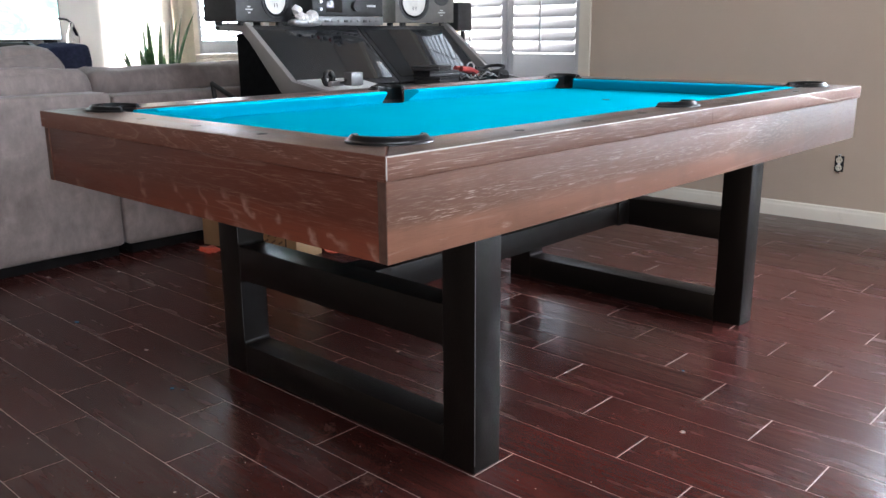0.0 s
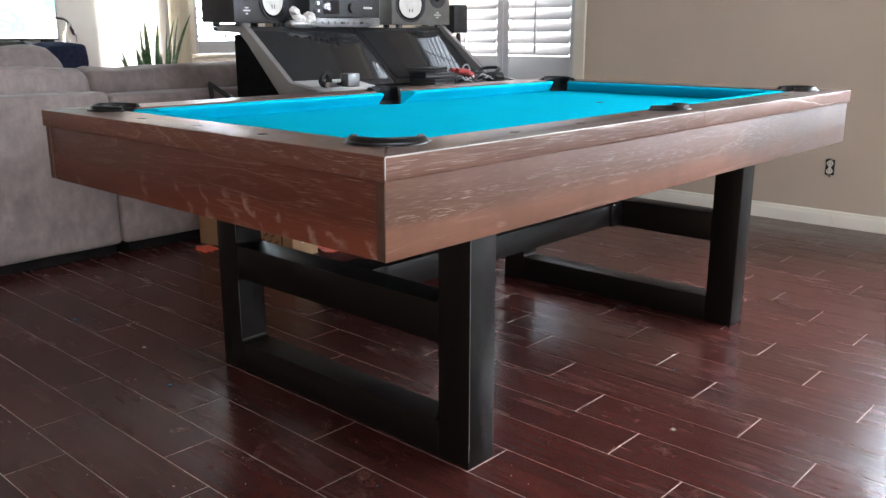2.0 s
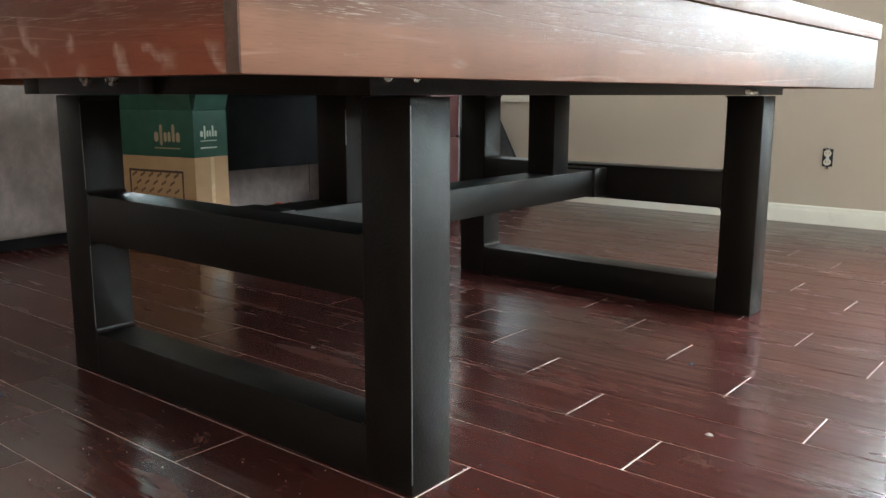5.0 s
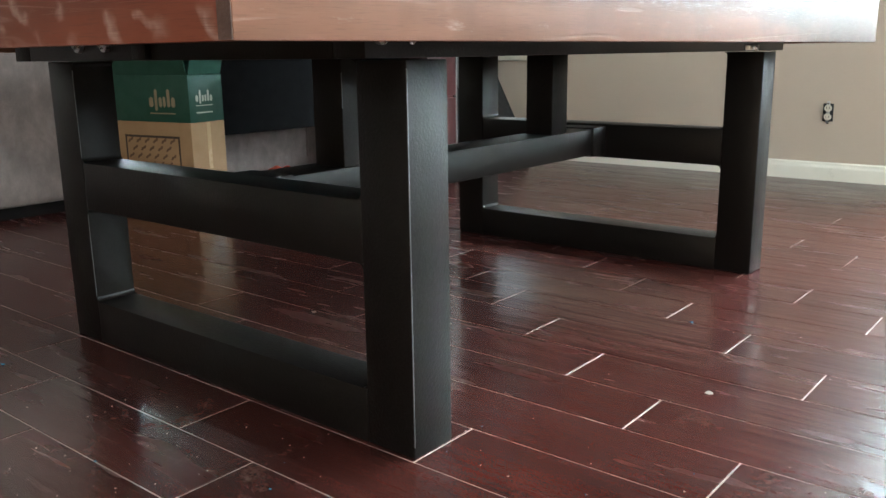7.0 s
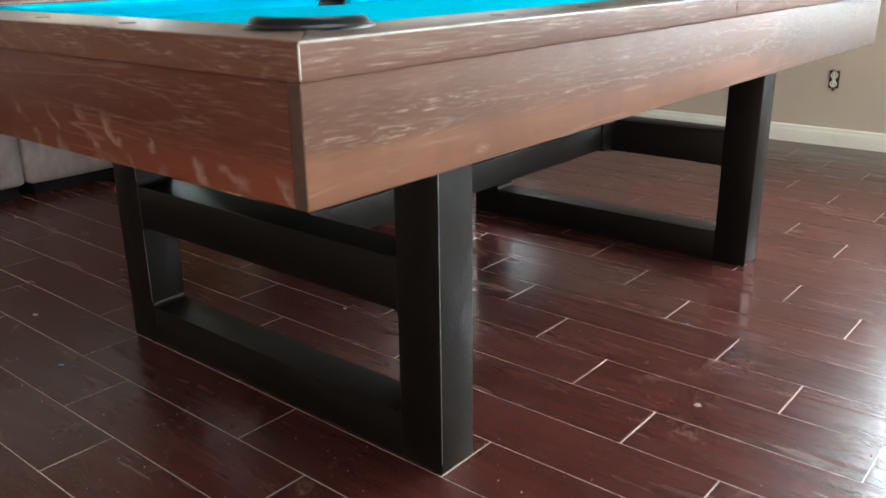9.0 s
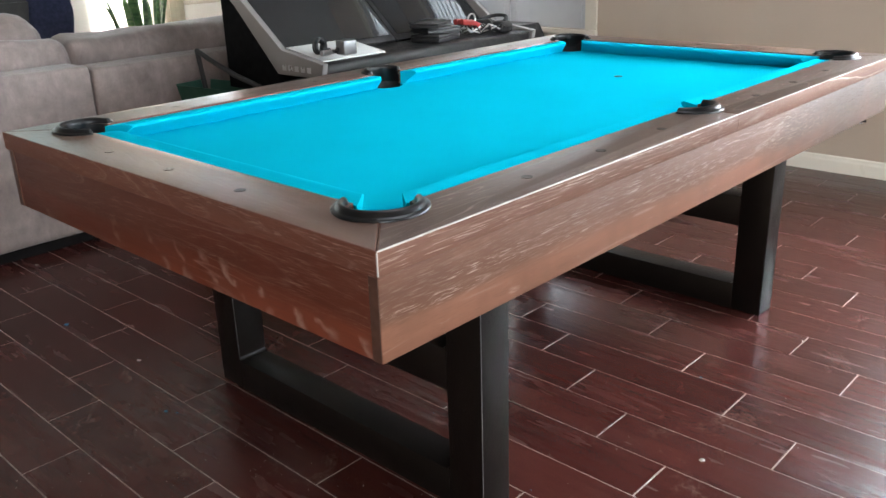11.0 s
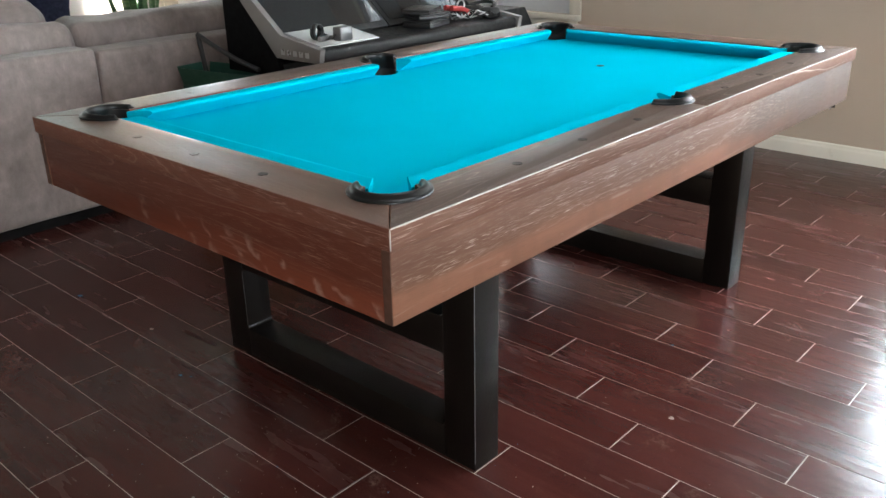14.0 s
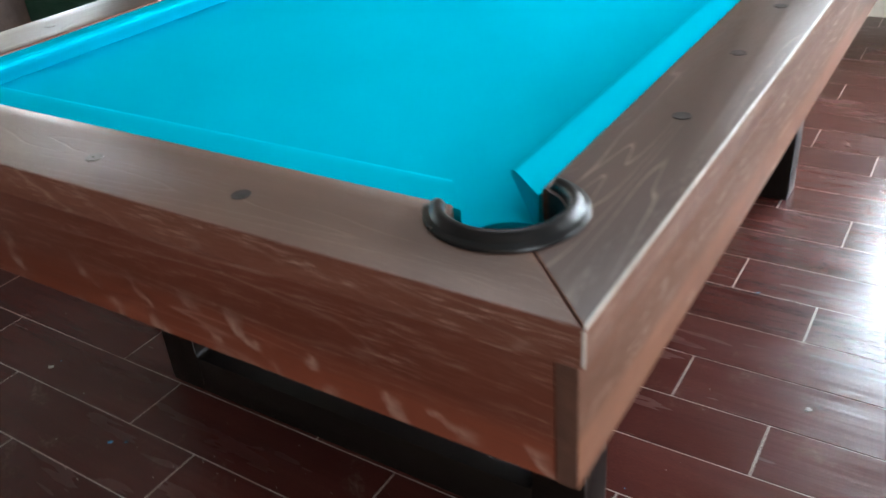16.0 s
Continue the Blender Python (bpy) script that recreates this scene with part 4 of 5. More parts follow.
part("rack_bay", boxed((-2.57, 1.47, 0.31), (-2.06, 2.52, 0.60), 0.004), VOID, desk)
for y0 in (1.45, 2.45):
    part("pedestal", boxed((-2.50, y0 + 0.01, 0.0), (-2.15, y0 + 0.05, 0.309), 0.003), PLASTIC, desk)
part("pedestal", boxed((-2.50, 2.525, 0.0), (-1.930, 2.742, 0.688), 0.004), MAROON, desk, "dark red drawer pedestal")
for z0, z1 in ((0.03, 0.397), (0.407, 0.680)):
    part("drawer", boxed((-1.9295, 2.530, z0), (-1.912, 2.736, z1), 0.003), MAROON, desk, "dark red drawer front")
part("edge_trim", boxed((-1.930, 2.7425, 0.0), (-1.914, 2.748, 0.688), 0.001), DESK_GREY, desk)


def slant(bm, x0, z0, x1, z1, ya, yb, t, lift):
    """A slab leaning between two lines that run along y."""
    n = Vector((z1 - z0, 0, -(x1 - x0))).normalized()
    if n.x < 0:
        n = -n
    a, b = Vector((x0, 0, z0)) + n * lift, Vector((x1, 0, z1)) + n * lift
    pts = [(a.x, a.z), (b.x, b.z), (b.x + n.x * t, b.z + n.z * t), (a.x + n.x * t, a.z + n.z * t)]
    return prism(bm, pts, ya, yb, "y", 0.002)


# near-black sheet standing in for shade along the desk's open side
part("shade_board", prism(bmesh.new(), [(-2.445, 0.985), (-2.445, 0.605), (-2.06, 0.605), (-2.082, 0.688), (-2.347, 0.953), (-2.40, 0.996)], DY0 + 0.003, DY0 + 0.025, "y"), VOID, desk)
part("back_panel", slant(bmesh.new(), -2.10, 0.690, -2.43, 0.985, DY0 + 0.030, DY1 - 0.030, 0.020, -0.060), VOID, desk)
MIDY = (DY0 + DY1) / 2
for ya, yb in ((DY0 + 0.032, MIDY - 0.004), (MIDY + 0.004, DY1 - 0.032)):
    mon = thing("touch_screen", (-2.25, (ya + yb) / 2, 0.76), "large dark glass touch screen leaning back in the desk", "screen", "desk screens")
    part("body", slant(bmesh.new(), -2.075, 0.757, -2.385, 1.026, ya, yb, 0.028, -0.030), PLASTIC, mon)
    part("glass", slant(bmesh.new(), -2.100, 0.779, -2.362, 1.006, ya + 0.022, yb - 0.022, 0.002, 0.0), SCREEN, mon)


def studio_monitor(name, cx, cy, z0, turn, woofer_left, skin, label):
    """Horizontal two-way bookshelf monitor, built facing +x and turned."""
    w2, d, h = 0.191, 0.199, 0.215
    t = thing(name, (0, 0, 0), label, "loudspeaker", "studio monitors")
    part("cabinet", boxed((-d, -w2, 0), (0, w2, h), 0.003), skin, t)
    yw = 0.072 * (-1 if woofer_left else 1)
    yt = -0.108 * (-1 if woofer_left else 1)

    def lathe(pts, yc, zc, cap=True, seg=32):
        bm = bmesh.new()
        rows = [[bm.verts.new((x, yc + r * math.cos(2 * math.pi * k / seg), zc + r * math.sin(2 * math.pi * k / seg))) for k in range(seg)] for r, x in pts]
        for p, q in zip(rows, rows[1:]):
            for k in range(seg):
                bm.faces.new((p[k], p[(k + 1) % seg], q[(k + 1) % seg], q[k]))
        if cap:
            bm.faces.new(rows[-1])
        return bm
    if skin is SPK_LIT:
        plate = bmesh.new()
        disc(plate, (0.0010, yw, h / 2), 0.104, 0.0012, "x", 8)
        part("mounting_plate", plate, RACKM, t, "light grey eight-sided woofer plate")
    wf = part("woofer", lathe([(0.097, 0.0004), (0.097, 0.005), (0.088, 0.006), (0.083, 0.003)], yw, h / 2, False), PLASTIC, t)
    part("surround", lathe([(0.083, 0.003), (0.078, 0.007), (0.072, 0.003)], yw, h / 2, False), RUBBER, wf)
    part("cone", lathe([(0.0725, 0.0035), (0.05, -0.0 + 0.0028), (0.030, 0.0022), (0.028, 0.0035), (0.015, 0.0085), (0.001, 0.010)], yw, h / 2), CONE, wf, "white paper cone")
    for dy in (-0.010, 0.008):
        part("mark", boxed((0.0036, yw + dy, h / 2 - 0.042), (0.0046, yw + dy + 0.004, h / 2 - 0.020)), PLASTIC, wf)
    tw = part("tweeter", lathe([(0.052, 0.0004), (0.052, 0.004), (0.040, 0.005), (0.030, 0.002), (0.018, 0.001)], yt, h / 2 + 0.035), PLASTIC, t)
    part("dome", lathe([(0.018, 0.001), (0.015, 0.007), (0.008, 0.011), (0.001, 0.012)], yt, h / 2 + 0.035), RUBBER, tw)
    for k, (wd, zz) in enumerate(((0.022, 0.062), (0.046, 0.050), (0.016, 0.036))):
        part("label_bar", boxed((0.0004, yt - wd / 2, zz), (0.0012, yt + wd / 2, zz + 0.006)), PAPER, t)
    for sx in (-0.17, -0.03):
        for sy in (-0.13, 0.13):
            part("foot", disc(bmesh.new(), (sx, sy, -0.009), 0.018, 0.0176, "z", 14), PLASTIC, t)
    t.matrix_basis = pose(cx, cy, z0, 0, 0, turn)
    return t


studio_monitor("studio_monitor", -2.40, 1.510, 1.045, 13, False, SPK, "black studio monitor lying sideways with a white cone")
studio_monitor("studio_monitor", -2.42, 2.600, 1.045, -14, True, SPK_LIT, "grey studio monitor lying sideways with a white cone")

# rack of outboard gear between the monitors
def rack_unit(name, z0, z1, material, label, build):
    t = thing(name, (-2.45, 2.0, z0), label, "audio unit", "rack units")
    part("chassis", boxed((-2.63, 1.775, z0), (-2.366, 2.205, z1), 0.002), PLASTIC, t)
    face = part("faceplate", boxed((-2.3655, 1.760, z0 + 0.001), (-2.361, 2.222, z1 - 0.001), 0.001), material, t)
    build(t, face, z0, z1)


def knobs(parent, ys, z, r, material):
    for y in ys:
        bm = disc(bmesh.new(), (-2.352, y, z), r, 0.018, "x", 18)
        part("knob", bm, material, parent)


def unit_low(t, face, z0, z1):
    for k in range(9):
        y = 1.83 + 0.042 * k
        part("button", boxed((-2.3605, y, z0 + 0.015), (-2.356, y + 0.024, z0 + 0.027), 0.001), RACKM if k % 3 else PLASTIC, face)


def unit_main(t, face, z0, z1):
    part("display", boxed((-2.3605, 1.842, z0 + 0.016), (-2.358, 1.945, z1 - 0.016), 0.001), SCREEN, face)
    knobs(face, (2.03,), (z0 + z1) / 2, 0.025, PLASTIC)
    part("label_bar", boxed((-2.3605, 2.11, z0 + 0.045), (-2.3598, 2.17, z0 + 0.055)), PAPER, face)
    knobs(face, (1.80,), z0 + 0.03, 0.008, SILVER)
    knobs(face, (1.80,), z0 + 0.065, 0.008, SILVER)


def unit_row(t, face, z0, z1):
    for k in range(8):
        knobs(face, (1.80 + 0.048 * k,), (z0 + z1) / 2, 0.009, RED if k in (3, 5) else PLASTIC)
    part("label_bar", boxed((-2.3605, 2.165, z0 + 0.012), (-2.3598, 2.20, z0 + 0.026)), CARD, face)


def unit_top(t, face, z0, z1):
    knobs(face, (1.83, 1.92, 2.02, 2.11, 2.18), (z0 + z1) / 2, 0.014, SILVER)


rack_unit("rack_unit", 1.0275, 1.072, RACKM, "slim grey rack unit with a row of small buttons", unit_low)
rack_unit("rack_unit", 1.074, 1.170, PLASTIC, "black rack recorder with display and one large dial", unit_main)
rack_unit("rack_unit", 1.172, 1.216, RACKM, "grey rack processor with coloured knobs", unit_row)
rack_unit("rack_unit", 1.218, 1.304, PLASTIC, "black rack preamplifier with silver knobs", unit_top)

# things on the desk's shelf and top
bm = bmesh.new()
for x, y, z, r in ((-2.366, 1.668, 1.098, 0.024), (-2.362, 1.680, 1.070, 0.022), (-2.364, 1.757, 1.070, 0.030), (-2.360, 1.735, 1.052, 0.020), (-2.368, 1.712, 1.060, 0.022)):
    made = bmesh.ops.create_icosphere(bm, subdivisions=3, radius=r, matrix=Matrix.Translation((x, y, z)))
    for vtx in made["verts"]:
        vtx.co += Vector((noise.noise(vtx.co * 60), noise.noise(vtx.co * 60 + Vector((7, 0, 0))), noise.noise(vtx.co * 60 + Vector((0, 7, 0))))) * 0.009
fl = part("fleece_cloth", bm, FLUFF)
tagged(fl, "crumpled white fleece cloth on the desk shelf", "cloth")
wrap = part("plastic_wrap", cushion(bmesh.new(), (-2.41, 1.64, 1.0272), (-2.35, 1.80, 1.052), 0.010, 0.006, 0.012, 6, 5.1), SILVER)
tagged(wrap, "crumpled clear plastic wrap on the desk shelf", "wrapper")
plug = thing("power_brick", (-2.33, 2.85, 0.99), "small black power unit beside the monitor", "power supply")
part("body", boxed((-2.55, 2.900, 1.0), (-2.44, 3.02, 1.16), 0.006), PLASTIC, plug)
part("stand", boxed((-2.505, 2.99, 0.0), (-2.485, 3.01, 0.999), 0.003), PLASTIC, plug)
bm = bmesh.new()
tube(bm, [(-2.46 + 0.03 * math.cos(a * 1.3), 2.56 + 0.055 * math.sin(a), 1.268 + 0.008 * math.sin(a * 2.1)) for a in [k * 0.35 for k in range(60)]], 0.0045, 6)
tagged(part("cable_coil", bm, PLASTIC), "small coil of black cable on top of the monitor", "cable")

sheet = part("paper_sheet", prism(bmesh.new(), [(-1.850, 0.7460), (-2.085, 0.7840), (-2.085, 0.7900), (-1.850, 0.7520)], 1.43, 1.77, "y", 0.001), PAPER)
tagged(sheet, "white paper leaning on the ledge of the desk screen", "paper")
bm = bmesh.new()
pts = []
for k in range(90):
    a = k * 0.37
    r = 0.027 + 0.005 * math.sin(a * 0.31)
    pts.append((-1.907 + 0.012 * math.sin(a * 0.23) - 0.008 * math.cos(a), 1.464 + r * math.cos(a), 0.803 + r * math.sin(a)))
tube(bm, pts, 0.0048, 6)
tagged(part("cable_coil", bm, PLASTIC), "tangled black cable coil on white paper", "cable")
chg = thing("metal_adapter", (-1.780, 1.496, 0.77), "small brushed metal adapter block on the paper", "adapter")
part("block", boxed((-1.806, 1.462, 0.776), (-1.754, 1.530, 0.832), 0.006), RACKM, chg)
part("lead", tube(bmesh.new(), [(-1.790, 1.463, 0.800), (-1.780, 1.441, 0.790), (-1.887, 1.509, 0.784), (-1.907, 1.494, 0.790)], 0.006, 6), PLASTIC, chg)
for k, (dx, dy) in enumerate(((0.0, 0.0), (-0.015, 0.055))):
    jar = part("metal_plug", disc(disc(bmesh.new(), (-1.839 + dx, 1.437 + dy, 0.783), 0.011, 0.040, "y", 14), (-1.839 + dx, 1.461 + dy, 0.783), 0.006, 0.010, "y", 12), SILVER)
    tagged(jar, "small silver jack plug on the paper", "plug", "jack plugs")


def stack_case(y, x, z, s, label):
    t = thing("equipment_case", (x, y, z), label, "case", "cases on the desk")
    part("base", boxed((x - s[0], y - s[1], z), (x + s[0], y + s[1], z + s[2] * 0.6), 0.004), PLASTIC, t)
    part("lid", boxed((x - s[0], y - s[1], z + s[2] * 0.62), (x + s[0], y + s[1], z + s[2]), 0.004), PLASTIC, t)
    return t


stack_case(2.20, -1.96, 0.7455, (0.075, 0.10, 0.035), "flat black plastic case on the desk top").rotation_euler.z = radians(14)
stack_case(2.21, -1.97, 0.7815, (0.07, 0.09, 0.028), "small black plastic case in a stack on the desk").rotation_euler.z = radians(-11)
stack_case(2.18, -1.97, 0.8105, (0.07, 0.11, 0.022), "thin black plastic case lying on another case").rotation_euler.z = radians(27)
rnd = random.Random(4)
for i in range(5):
    x, y = -1.94 + 0.03 * i - 0.06, 2.40 + 0.04 * i
    bm = bmesh.new()
    pts = [(x + 0.05 * math.cos(k * 0.5 + i) + rnd.uniform(-0.01, 0.01), y + 0.07 * math.sin(k * 0.41 + i * 2), 0.752 + 0.012 * (k % 5) / 2 + rnd.uniform(0, 0.02)) for k in range(26)]
    tube(bm, pts, 0.0035, 6)
    tagged(part("cable", bm, (PLASTIC, SILVER, PLASTIC, PAPER, PLASTIC)[i]), "loose tangled cable heaped on the desk top", "cable", "desk cables")
pl = thing("pliers", (-1.95, 2.46, 0.75), "pliers with red grips lying on the desk top", "pliers")
for dx in (-0.018, 0.024):
    part("grip", tube(bmesh.new(), [(-1.97 + dx, 2.37, 0.812), (-1.965 + dx * 1.2, 2.43, 0.806), (-1.96 + dx * 0.6, 2.50, 0.782)], 0.014, 10), RED, pl)
part("jaw", boxed((-1.966, 2.501, 0.768), (-1.948, 2.56, 0.786), 0.003), STEEL, pl)
hp = thing("headset", (-1.93, 2.62, 0.75), "black headset lying on the desk top", "headset")
part("band", tube(bmesh.new(), [(-1.95 + 0.075 * math.cos(a), 2.60 + 0.070 * math.sin(a), 0.800 + 0.020 * math.sin(a)) for a in [k * math.pi / 12 for k in range(13)]], 0.009, 8), PLASTIC, hp)
for dx in (-0.07, 0.06):
    part("ear_pad", cushion(bmesh.new(), (-1.99 + dx, 2.56, 0.7465), (-1.91 + dx, 2.65, 0.800), 0.022, 0.004, 0.003, 6, 2.0), PLASTIC, hp)
ringc = part("cable_loop", tube(bmesh.new(), [(-2.0, 2.50 + 0.028 * math.cos(k * 0.45) + 0.003 * (k % 3), 0.812 + 0.026 * math.sin(k * 0.45)) for k in range(30)], 0.0035, 6), SILVER)
tagged(ringc, "loop of pale cable standing up in the heap", "cable", "desk cables")

# black bag between desk and window
bag = part("equipment_bag", prism(bmesh.new(), [(-3.15, 0.0), (-2.02, 0.0), (-2.10, 0.10), (-2.36, 0.60), (-2.40, 0.68), (-3.10, 0.68), (-3.15, 0.62)], 3.20, 3.60, "y", 0.012), PLASTIC)
tagged(bag, "large black equipment bag standing under the window", "bag")

# ---------------------------------------------------------------- cardboard box and orange cloth
CX0, CX1, CYa, CYb, CZ = -2.61, -2.00, 1.32, 1.487, 0.540
carton = thing("cardboard_box", (CX1, CYa, 0), "cardboard box with a dark green printed top, flaps ajar", "box")
part("body", boxed((CX0, CYa, 0.001), (CX1, CYb, 0.372), 0.002), CARD, carton)
top = bmesh.new()
for lo, hi in (((CX0, CYa, 0.3725), (CX1, CYa + 0.005, CZ)), ((CX0, CYb - 0.005, 0.3725), (CX1, CYb, CZ)), ((CX0, CYa + 0.0051, 0.3725), (CX0 + 0.005, CYb - 0.0051, CZ)), ((CX1 - 0.005, CYa + 0.0051, 0.3725), (CX1, CYb - 0.0051, CZ))):
    box(top, lo, hi, 0.001)
part("printed_top", top, GREEN, carton, "dark green printed upper part")
for nm, a, b in (("flap", (CX0 + 0.004, CYa), (CX1 - 0.004, CYa - 0.020)), ("flap", (CX0 + 0.004, CYb - 0.004), (CX1 - 0.004, CYb + 0.008))):
    bm = bmesh.new()
    prism(bm, [(a[1], CZ + 0.001), (a[1] + 0.004, CZ + 0.001), (b[1] + 0.004, CZ + 0.080), (b[1], CZ + 0.080)], a[0], b[0], "x")
    part(nm, bm, GREEN, carton)
for x0, x1 in ((CX1 - 0.004, CX1 + 0.018), (CX0, CX0 - 0.03)):
    bm = bmesh.new()
    prism(bm, [(x0, CZ + 0.001), (x0 + 0.004, CZ + 0.001), (x1 + 0.004, CZ + 0.080), (x1, CZ + 0.080)], CYa + 0.004, CYb - 0.004, "y")
    part("flap", bm, GREEN, carton)
# printed frame with a scatter of small marks, and bars for the lettering
FX0, FX1, FZ0, FZ1 = -2.345, -2.060, 0.05, 0.322
for lo, hi in (((FX0, FZ0), (FX1, FZ0 + 0.008)), ((FX0, FZ1 - 0.008), (FX1, FZ1)), ((FX0, FZ0), (FX0 + 0.008, FZ1)), ((FX1 - 0.008, FZ0), (FX1, FZ1))):
    part("print_line", boxed((lo[0], CYa - 0.0006, lo[1]), (hi[0], CYa - 0.0001, hi[1])), INK, carton)
for i in range(7):
    for j in range(9):
        x, z = FX0 + 0.028 + i * 0.044 + (j % 2) * 0.022, FZ0 + 0.022 + j * 0.0290
        if x < FX1 - 0.022 and z < FZ1 - 0.016:
            part("print_mark", prism(bmesh.new(), [(x - 0.015, z - 0.009), (x - 0.009, z + 0.001), (x - 0.001, z + 0.003), (x + 0.007, z + 0.010), (x + 0.015, z + 0.008), (x + 0.009, z - 0.002), (x, z - 0.004), (x - 0.007, z - 0.011)], CYa - 0.0006, CYa - 0.0001, "y"), MARK, carton)


def lettering(along, a0, z0, unit, ink):
    """Plain pointed strokes in place of a printed brand name."""
    for k, (at, w, lo, hi) in enumerate(((0.0, 0.55, 0.0, 1.0), (0.75, 0.35, -0.35, 1.75), (1.30, 0.40, 0.0, 1.0), (1.85, 0.35, 0.0, 1.05), (2.40, 0.38, 0.0, 1.75), (2.95, 0.50, 0.0, 1.0), (0.0, 3.4, -0.62, -0.50))):
        a, b = a0 + at * unit, a0 + (at + w) * unit
        zl, zh = z0 + lo * unit, z0 + hi * unit
        c = 0.0 if k == 6 else 0.16 * unit
        pts = [(a, zl + c), ((a + b) / 2, zl), (b, zl + c), (b, zh - c), ((a + b) / 2, zh), (a, zh - c)]
        if along == "x":
            bm = prism(bmesh.new(), pts, CYa - 0.0006, CYa - 0.0001, "y")
        else:
            bm = prism(bmesh.new(), pts, CX1 + 0.0001, CX1 + 0.0006, "x")
        part("lettering_bar", bm, ink, carton)


lettering("x", -2.200, 0.425, 0.038, TANINK)
lettering("y", 1.352, 0.445, 0.024, PALEINK)
part("lettering_bar", boxed((CX1 + 0.0001, 1.352, 0.404), (CX1 + 0.0006, 1.432, 0.409)), PALEINK, carton)
lab = part("shipping_label", boxed((CX1 + 0.0001, CYb - 0.105, 0.070), (CX1 + 0.0006, CYb - 0.035, 0.180)), PAPER, carton, "white shipping label")
for k in range(5):
    part("print_bar", boxed((CX1 + 0.0007, CYb - 0.095, 0.085 + 0.02 * k), (CX1 + 0.0011, CYb - 0.045, 0.093 + 0.02 * k)), PLASTIC, lab)
part("packing_tape", boxed((CX1 + 0.0001, CYb - 0.090, 0.20), (CX1 + 0.0005, CYb - 0.072, 0.371)), PLASTICTAPE, carton)

carton.rotation_euler.z = radians(9.5)
bar = thing("folding_stand", (-2.48, 1.28, 0.384), "folded black metal stand poking out of the cardboard box", "stand")
part("upright", tube(bmesh.new(), [(-2.49, 1.30, 0.384), (-2.49, 1.28, 0.60), (-2.49, 1.26, 0.765)], 0.011, 8), PLASTIC, bar)
part("arm", tube(bmesh.new(), [(-2.495, 1.26, 0.772), (-2.42, 1.275, 0.735), (-2.30, 1.31, 0.675), (-2.18, 1.35, 0.630)], 0.011, 8), PLASTIC, bar)


def crumpled(name, x0, x1, y0, y1, amp, seed, material, label, nx=26, ny=40):
    bm = bmesh.new()
    rows = []
    for i in range(nx + 1):
        row = []
        for j in range(ny + 1):
            u, v = i / nx, j / ny
            e = min(1.0, 6 * min(u, 1 - u), 6 * min(v, 1 - v))
            x = x0 + (x1 - x0) * u + 0.03 * noise.noise(Vector((v * 6, seed, u)))
            y = y0 + (y1 - y0) * v + 0.03 * noise.noise(Vector((u * 6, seed + 5, v)))
            f = abs(noise.noise(Vector((x * 9 + seed, y * 5, 0)))) + 0.5 * abs(noise.noise(Vector((x * 5, y * 16 + seed, 3))))
            row.append(bm.verts.new((x, y, 0.003 + e * amp * (0.15 + f))))
        rows.append(row)
    for a, b in zip(rows, rows[1:]):
        for j in range(ny):
            bm.faces.new((a[j], a[j + 1], b[j + 1], b[j]))
    geom = bmesh.ops.extrude_face_region(bm, geom=bm.faces[:])
    for g in geom["geom"]:
        if isinstance(g, bmesh.types.BMVert):
            g.co.z = max(0.0005, g.co.z - 0.0025)
    return tagged(part(name, bm, material), label, "cloth")


crumpled("orange_cloth", -2.50, -1.98, 1.53, 2.44, 0.075, 2.0, ORANGE, "crumpled orange cloth lying on the floor under the desk")
crumpled("orange_shirt", -2.66, -2.505, 1.90, 2.44, 0.085, 4.0, ORANGE, "bunched orange shirt lying behind the black pad", 18, 34)
crumpled("orange_rag", -2.52, -2.42, 1.13, 1.21, 0.03, 7.0, ORANGE, "small orange rag on the floor beside the cardboard box", 14, 14)

# ---------------------------------------------------------------- far corner: television, plant, curtain
con = thing("media_console", (-5.15, 1.0, 0), "dark media console with drawers below the television", "console")
part("body", boxed((-5.36, 0.20, 0.03), (-4.98, 1.82, 0.905), 0.004), PLASTIC, con)
for k in range(3):
    for yy in (0.22, 1.02):
        d = part("drawer", boxed((-4.978, yy, 0.10 + 0.265 * k), (-4.962, yy + 0.78, 0.355 + 0.265 * k), 0.003), PLASTIC, con)
        part("handle", tube(bmesh.new(), [(-4.950, yy + 0.30, 0.24 + 0.265 * k), (-4.950, yy + 0.48, 0.24 + 0.265 * k)], 0.006, 8), SILVER, d)
part("foot", boxed((-5.33, 0.25, 0.0), (-5.02, 1.77, 0.029)), PLASTIC, con)
tv = thing("television", (-5.15, 1.08, 0.906), "flat television showing a bright landscape, on a dark console", "television")
part("body", boxed((-5.185, 0.42, 0.955), (-5.152, 1.757, 1.715), 0.004), PLASTIC, tv)
part("screen", boxed((-5.1515, 0.428, 0.963), (-5.150, 1.749, 1.706)), TVPIC, tv, "glowing bright landscape picture")
for yy in (0.62, 1.50):
    part("stand_leg", prism(bmesh.new(), [(-5.28, 0.9062), (-5.02, 0.9062), (-5.03, 0.915), (-5.155, 0.954), (-5.180, 0.954), (-5.27, 0.915)], yy, yy + 0.03, "y"), PLASTIC, tv)
sb = part("soundbar", boxed((-5.06, 0.55, 0.9062), (-4.99, 1.45, 0.945), 0.008, 3), PLASTIC)
tagged(sb, "low dark soundbar on the console below the television", "soundbar")
hl = thing("gooseneck_lamp", (-5.10, 1.76, 0.906), "black gooseneck lamp standing on the console", "lamp")
